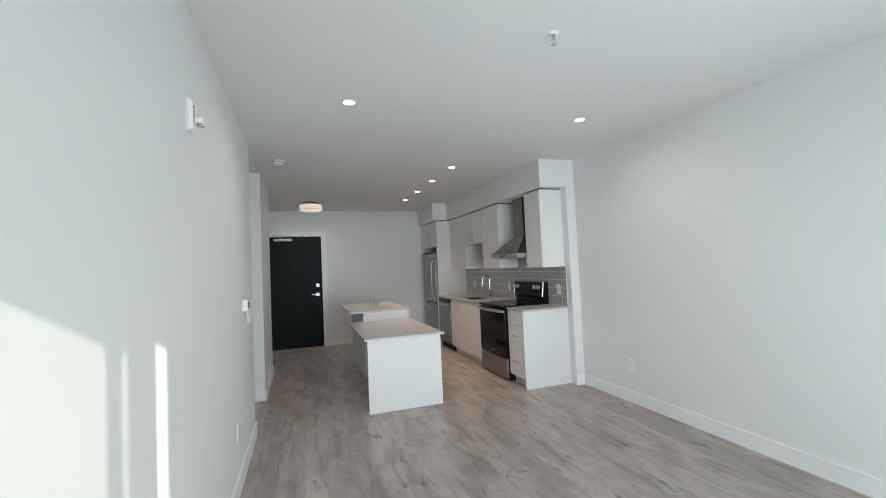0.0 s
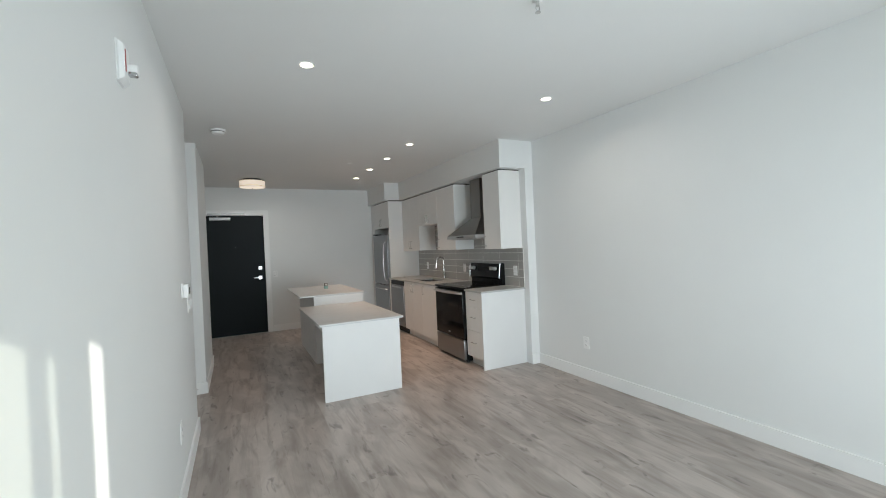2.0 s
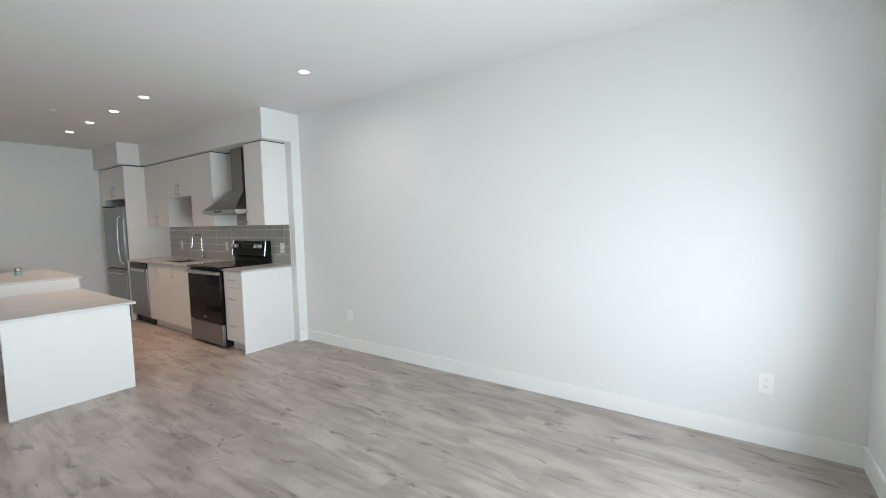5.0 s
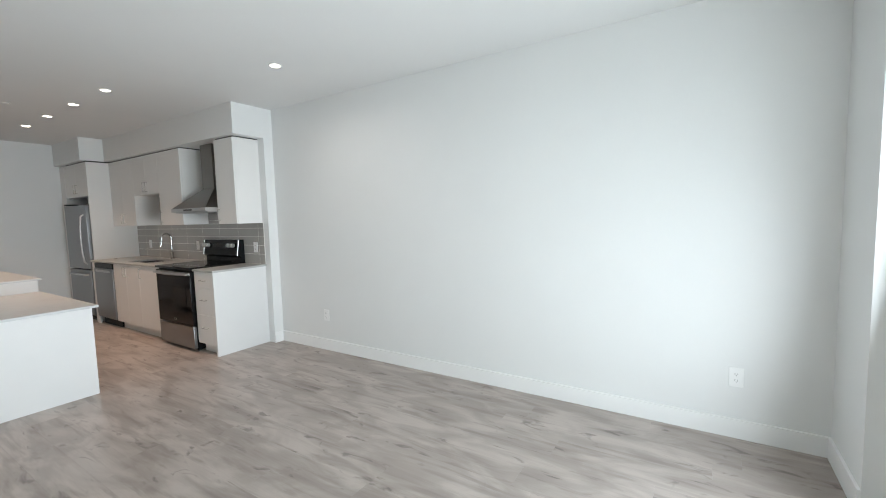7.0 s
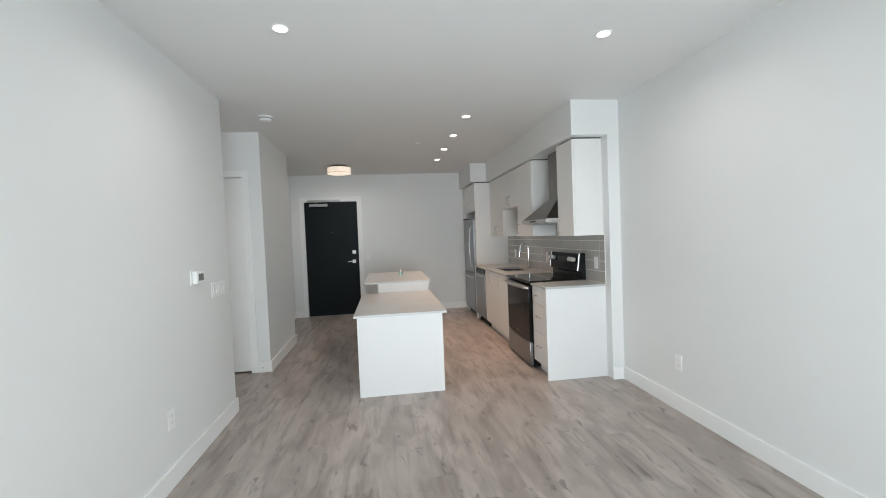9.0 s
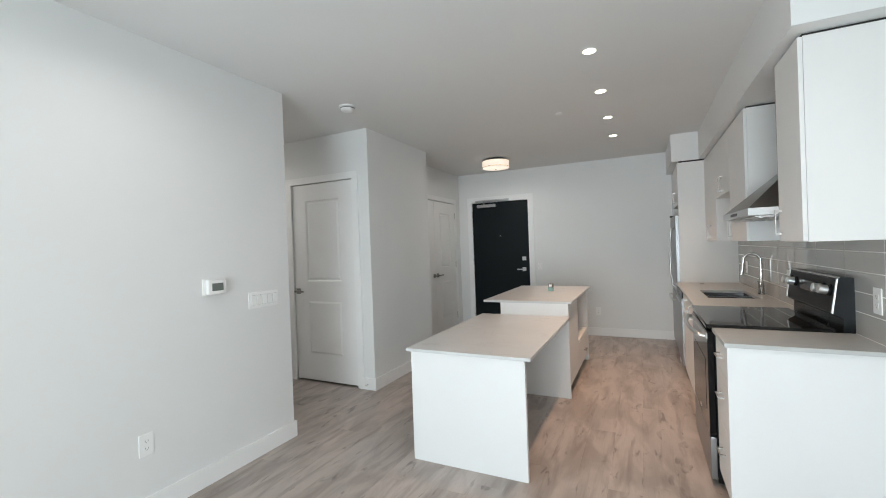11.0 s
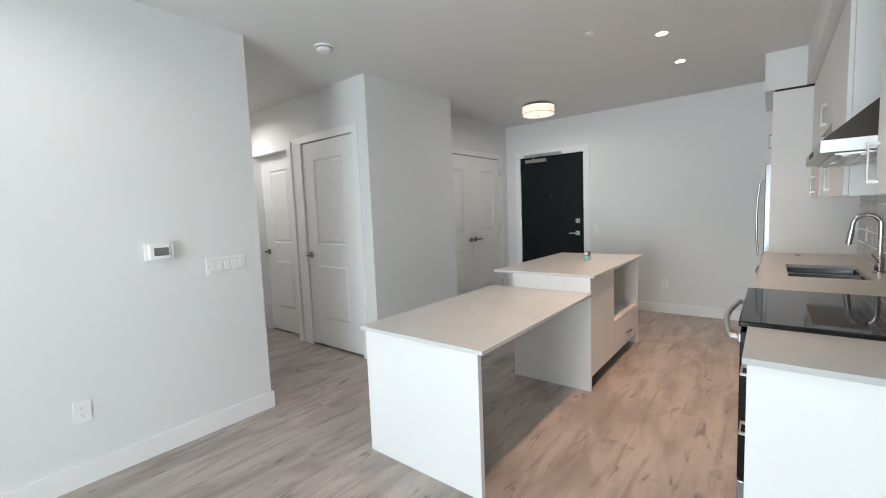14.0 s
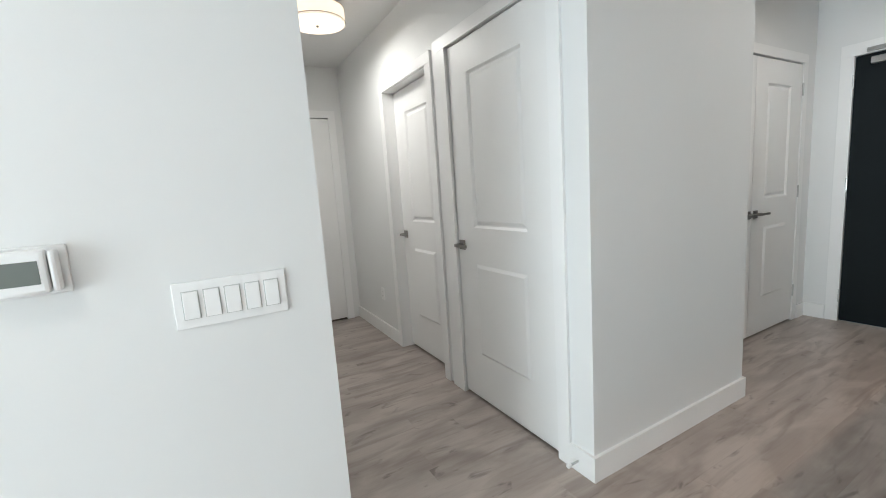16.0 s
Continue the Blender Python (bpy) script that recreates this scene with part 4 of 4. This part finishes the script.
def drum_light(x, y, watts):
    d = thing("drum_light", (x, y, H), "lit flush drum ceiling light with a pale fabric shade", "ceiling light", "drum ceiling lights")
    part("canopy", lathe(bmesh.new(), ((0.13, 0), (0.132, -0.012), (0.12, -0.02), (0.03, -0.026)), (x, y, H - 0.0003), 40), M_STEELD, d, "brushed nickel canopy")
    bm = bmesh.new()
    prof = ((0.188, -0.03), (0.188, -0.128))
    lathe(bm, prof, (x, y, H), 48)
    bmesh.ops.delete(bm, geom=[f for f in bm.faces if len(f.verts) > 4], context="FACES_ONLY")
    bmesh.ops.solidify(bm, geom=bm.faces[:], thickness=0.002)
    for k in range(11):
        z = -0.042 - 0.0068 * k
        lathe(bm, ((0.1888, z), (0.1888, z - 0.0022), (0.1875, z - 0.0022), (0.1875, z)), (x, y, H), 48)
    part("shade", bm, M_SHADE, d, "pale pleated fabric shade glowing warm")
    bm = bmesh.new()
    lathe(bm, ((0.1915, -0.120), (0.1915, -0.116), (0.1895, -0.116), (0.1895, -0.120)), (x, y, H), 48)
    lathe(bm, ((0.1915, -0.034), (0.1915, -0.030), (0.1895, -0.030), (0.1895, -0.034)), (x, y, H), 48)
    part("band", bm, M_NICKEL, d, "thin metal band")
    part("diffuser", lathe(bmesh.new(), ((0.183, -0.128), (0.182, -0.130), (0.08, -0.138), (0.005, -0.140)), (x, y, H), 48), M_DIFF, d, "frosted glass diffuser")
    part("finial", lathe(bmesh.new(), ((0.010, -0.139), (0.010, -0.146), (0.005, -0.152)), (x, y, H), 16), M_NICKEL, d)
    area_lamp("drum_lamp", (x, y, H - 0.16), (x, y, 0), 0.3, 0, watts, (1.0, 0.96, 0.90), 180)
    area_lamp("drum_uplight", (x, y, H - 0.06), (x, y, H), 0.24, 0, 3.2, (1.0, 0.80, 0.60))
drum_light(0.615, 3.29, DRUM)
drum_light(-1.85, 0.55, DRUM_HALL)

# door stops on the baseboards
def door_stop(x, y, dx, dy):
    s = thing("door_stop", (x, y, 0.06), "small white rubber-tipped metal door stop", "door stop", "door stops")
    part("rod", tube(bmesh.new(), [(x, y, 0.055), (x + dx * 0.05, y + dy * 0.05, 0.055)], 0.005, 20), M_STEEL, s)
    part("tip", tube(bmesh.new(), [(x + dx * 0.05, y + dy * 0.05, 0.055), (x + dx * 0.066, y + dy * 0.066, 0.055)], 0.010, 20), M_PLASTIC, s)
door_stop(-0.08, YC - B, 0, -1)
door_stop(-0.04, YN + B, 0, 1)

# ---- backsplash tiles ----
bs = thing("backsplash", (XK, 1.6, ZC), "glossy grey stacked rectangular tile backsplash with pale grout", "backsplash")
part("grout", boxes((XK - 0.0062, XK - 0.0005, 0.03, 3.204, ZC, ZU), (XK - 0.0062, XK - 0.0005, 0.406, 1.169, ZU, 1.535), (XK - 0.0062, XK - 0.0005, 1.737, 2.444, ZU, 1.789)), M_GROUT, bs, "pale grout")
tile_meshes = {}
def tile(y0, y1, z0, z1):
    w, h = round(y1 - y0, 4), round(z1 - z0, 4)
    if w < 0.01 or h < 0.01:
        return
    if (w, h) not in tile_meshes:
        bm = boxes((-0.0035, 0, -w / 2 + 0.0025, w / 2 - 0.0025, -h / 2 + 0.0025, h / 2 - 0.0025))
        me = bpy.data.meshes.new("tile")
        bm.to_mesh(me)
        bm.free()
        me.materials.append(M_TILE)
        tile_meshes[(w, h)] = me
    ob = new("tile", tile_meshes[(w, h)])
    ob.parent = bs
    ob.location = Vector((XK - 0.0035, (y0 + y1) / 2, (z0 + z1) / 2)) - ORIGIN[bs]
ycuts = [0.03] + [0.13 + 0.4 * k for k in range(8)] + [3.204]
zcuts = [ZC + 0.001, 1.021, 1.121, 1.221, 1.321]
for a, b in zip(ycuts, ycuts[1:]):
    b = min(b, 3.204)
    for c, d in zip(zcuts, zcuts[1:] + [ZU]):
        tile(a, b, c, d)
    for z0, z1, lo, hi in ((ZU, 1.421, 0.406, 1.169), (1.421, 1.521, 0.406, 1.169), (ZU, 1.421, 1.737, 2.444), (1.421, 1.521, 1.737, 2.444), (1.521, 1.621, 1.737, 2.444), (1.621, 1.721, 1.737, 2.444), (1.721, 1.788, 1.737, 2.444)):
        p, q = max(a, lo), min(b, hi)
        if q - p > 0.02:
            tile(p, q, z0, z1)

# ---- floor planks ----
floor_ob = bpy.data.objects["floor"]
plank_meshes = {}
def plank(x0, x1, y0, y1):
    w, l = round(x1 - x0, 3), round(y1 - y0, 3)
    if w < 0.02 or l < 0.03:
        return
    if (w, l) not in plank_meshes:
        g = 0.0002
        bm = boxes((-w / 2 + g, w / 2 - g, -l / 2 + g, l / 2 - g, -0.006, 0.0))
        me = bpy.data.meshes.new("plank")
        bm.to_mesh(me)
        bm.free()
        me.materials.append(M_PLANK)
        plank_meshes[(w, l)] = me
    ob = new("plank", plank_meshes[(w, l)])
    ob.parent = floor_ob
    ob.location = ((x0 + x1) / 2, (y0 + y1) / 2, 0)
PW, PL = 0.182, 1.22
rnd = random.Random(5)
nrow = int((XR + 0.02 - XF) / PW) + 1
for i in range(nrow):
    x0 = XF + i * PW
    x1 = min(x0 + PW, XR + 0.02)
    south, north = (-0.05, YC + 0.15) if x1 < XD - 0.01 else (YW - 0.02, YE + 0.05)
    if XD - 0.01 <= x1 < 0.02:
        south = -0.05
    y = south - rnd.uniform(0.1, 1.1)
    while y < north:
        plank(x0, x1, max(y, south), min(y + PL, north))
        y += PL
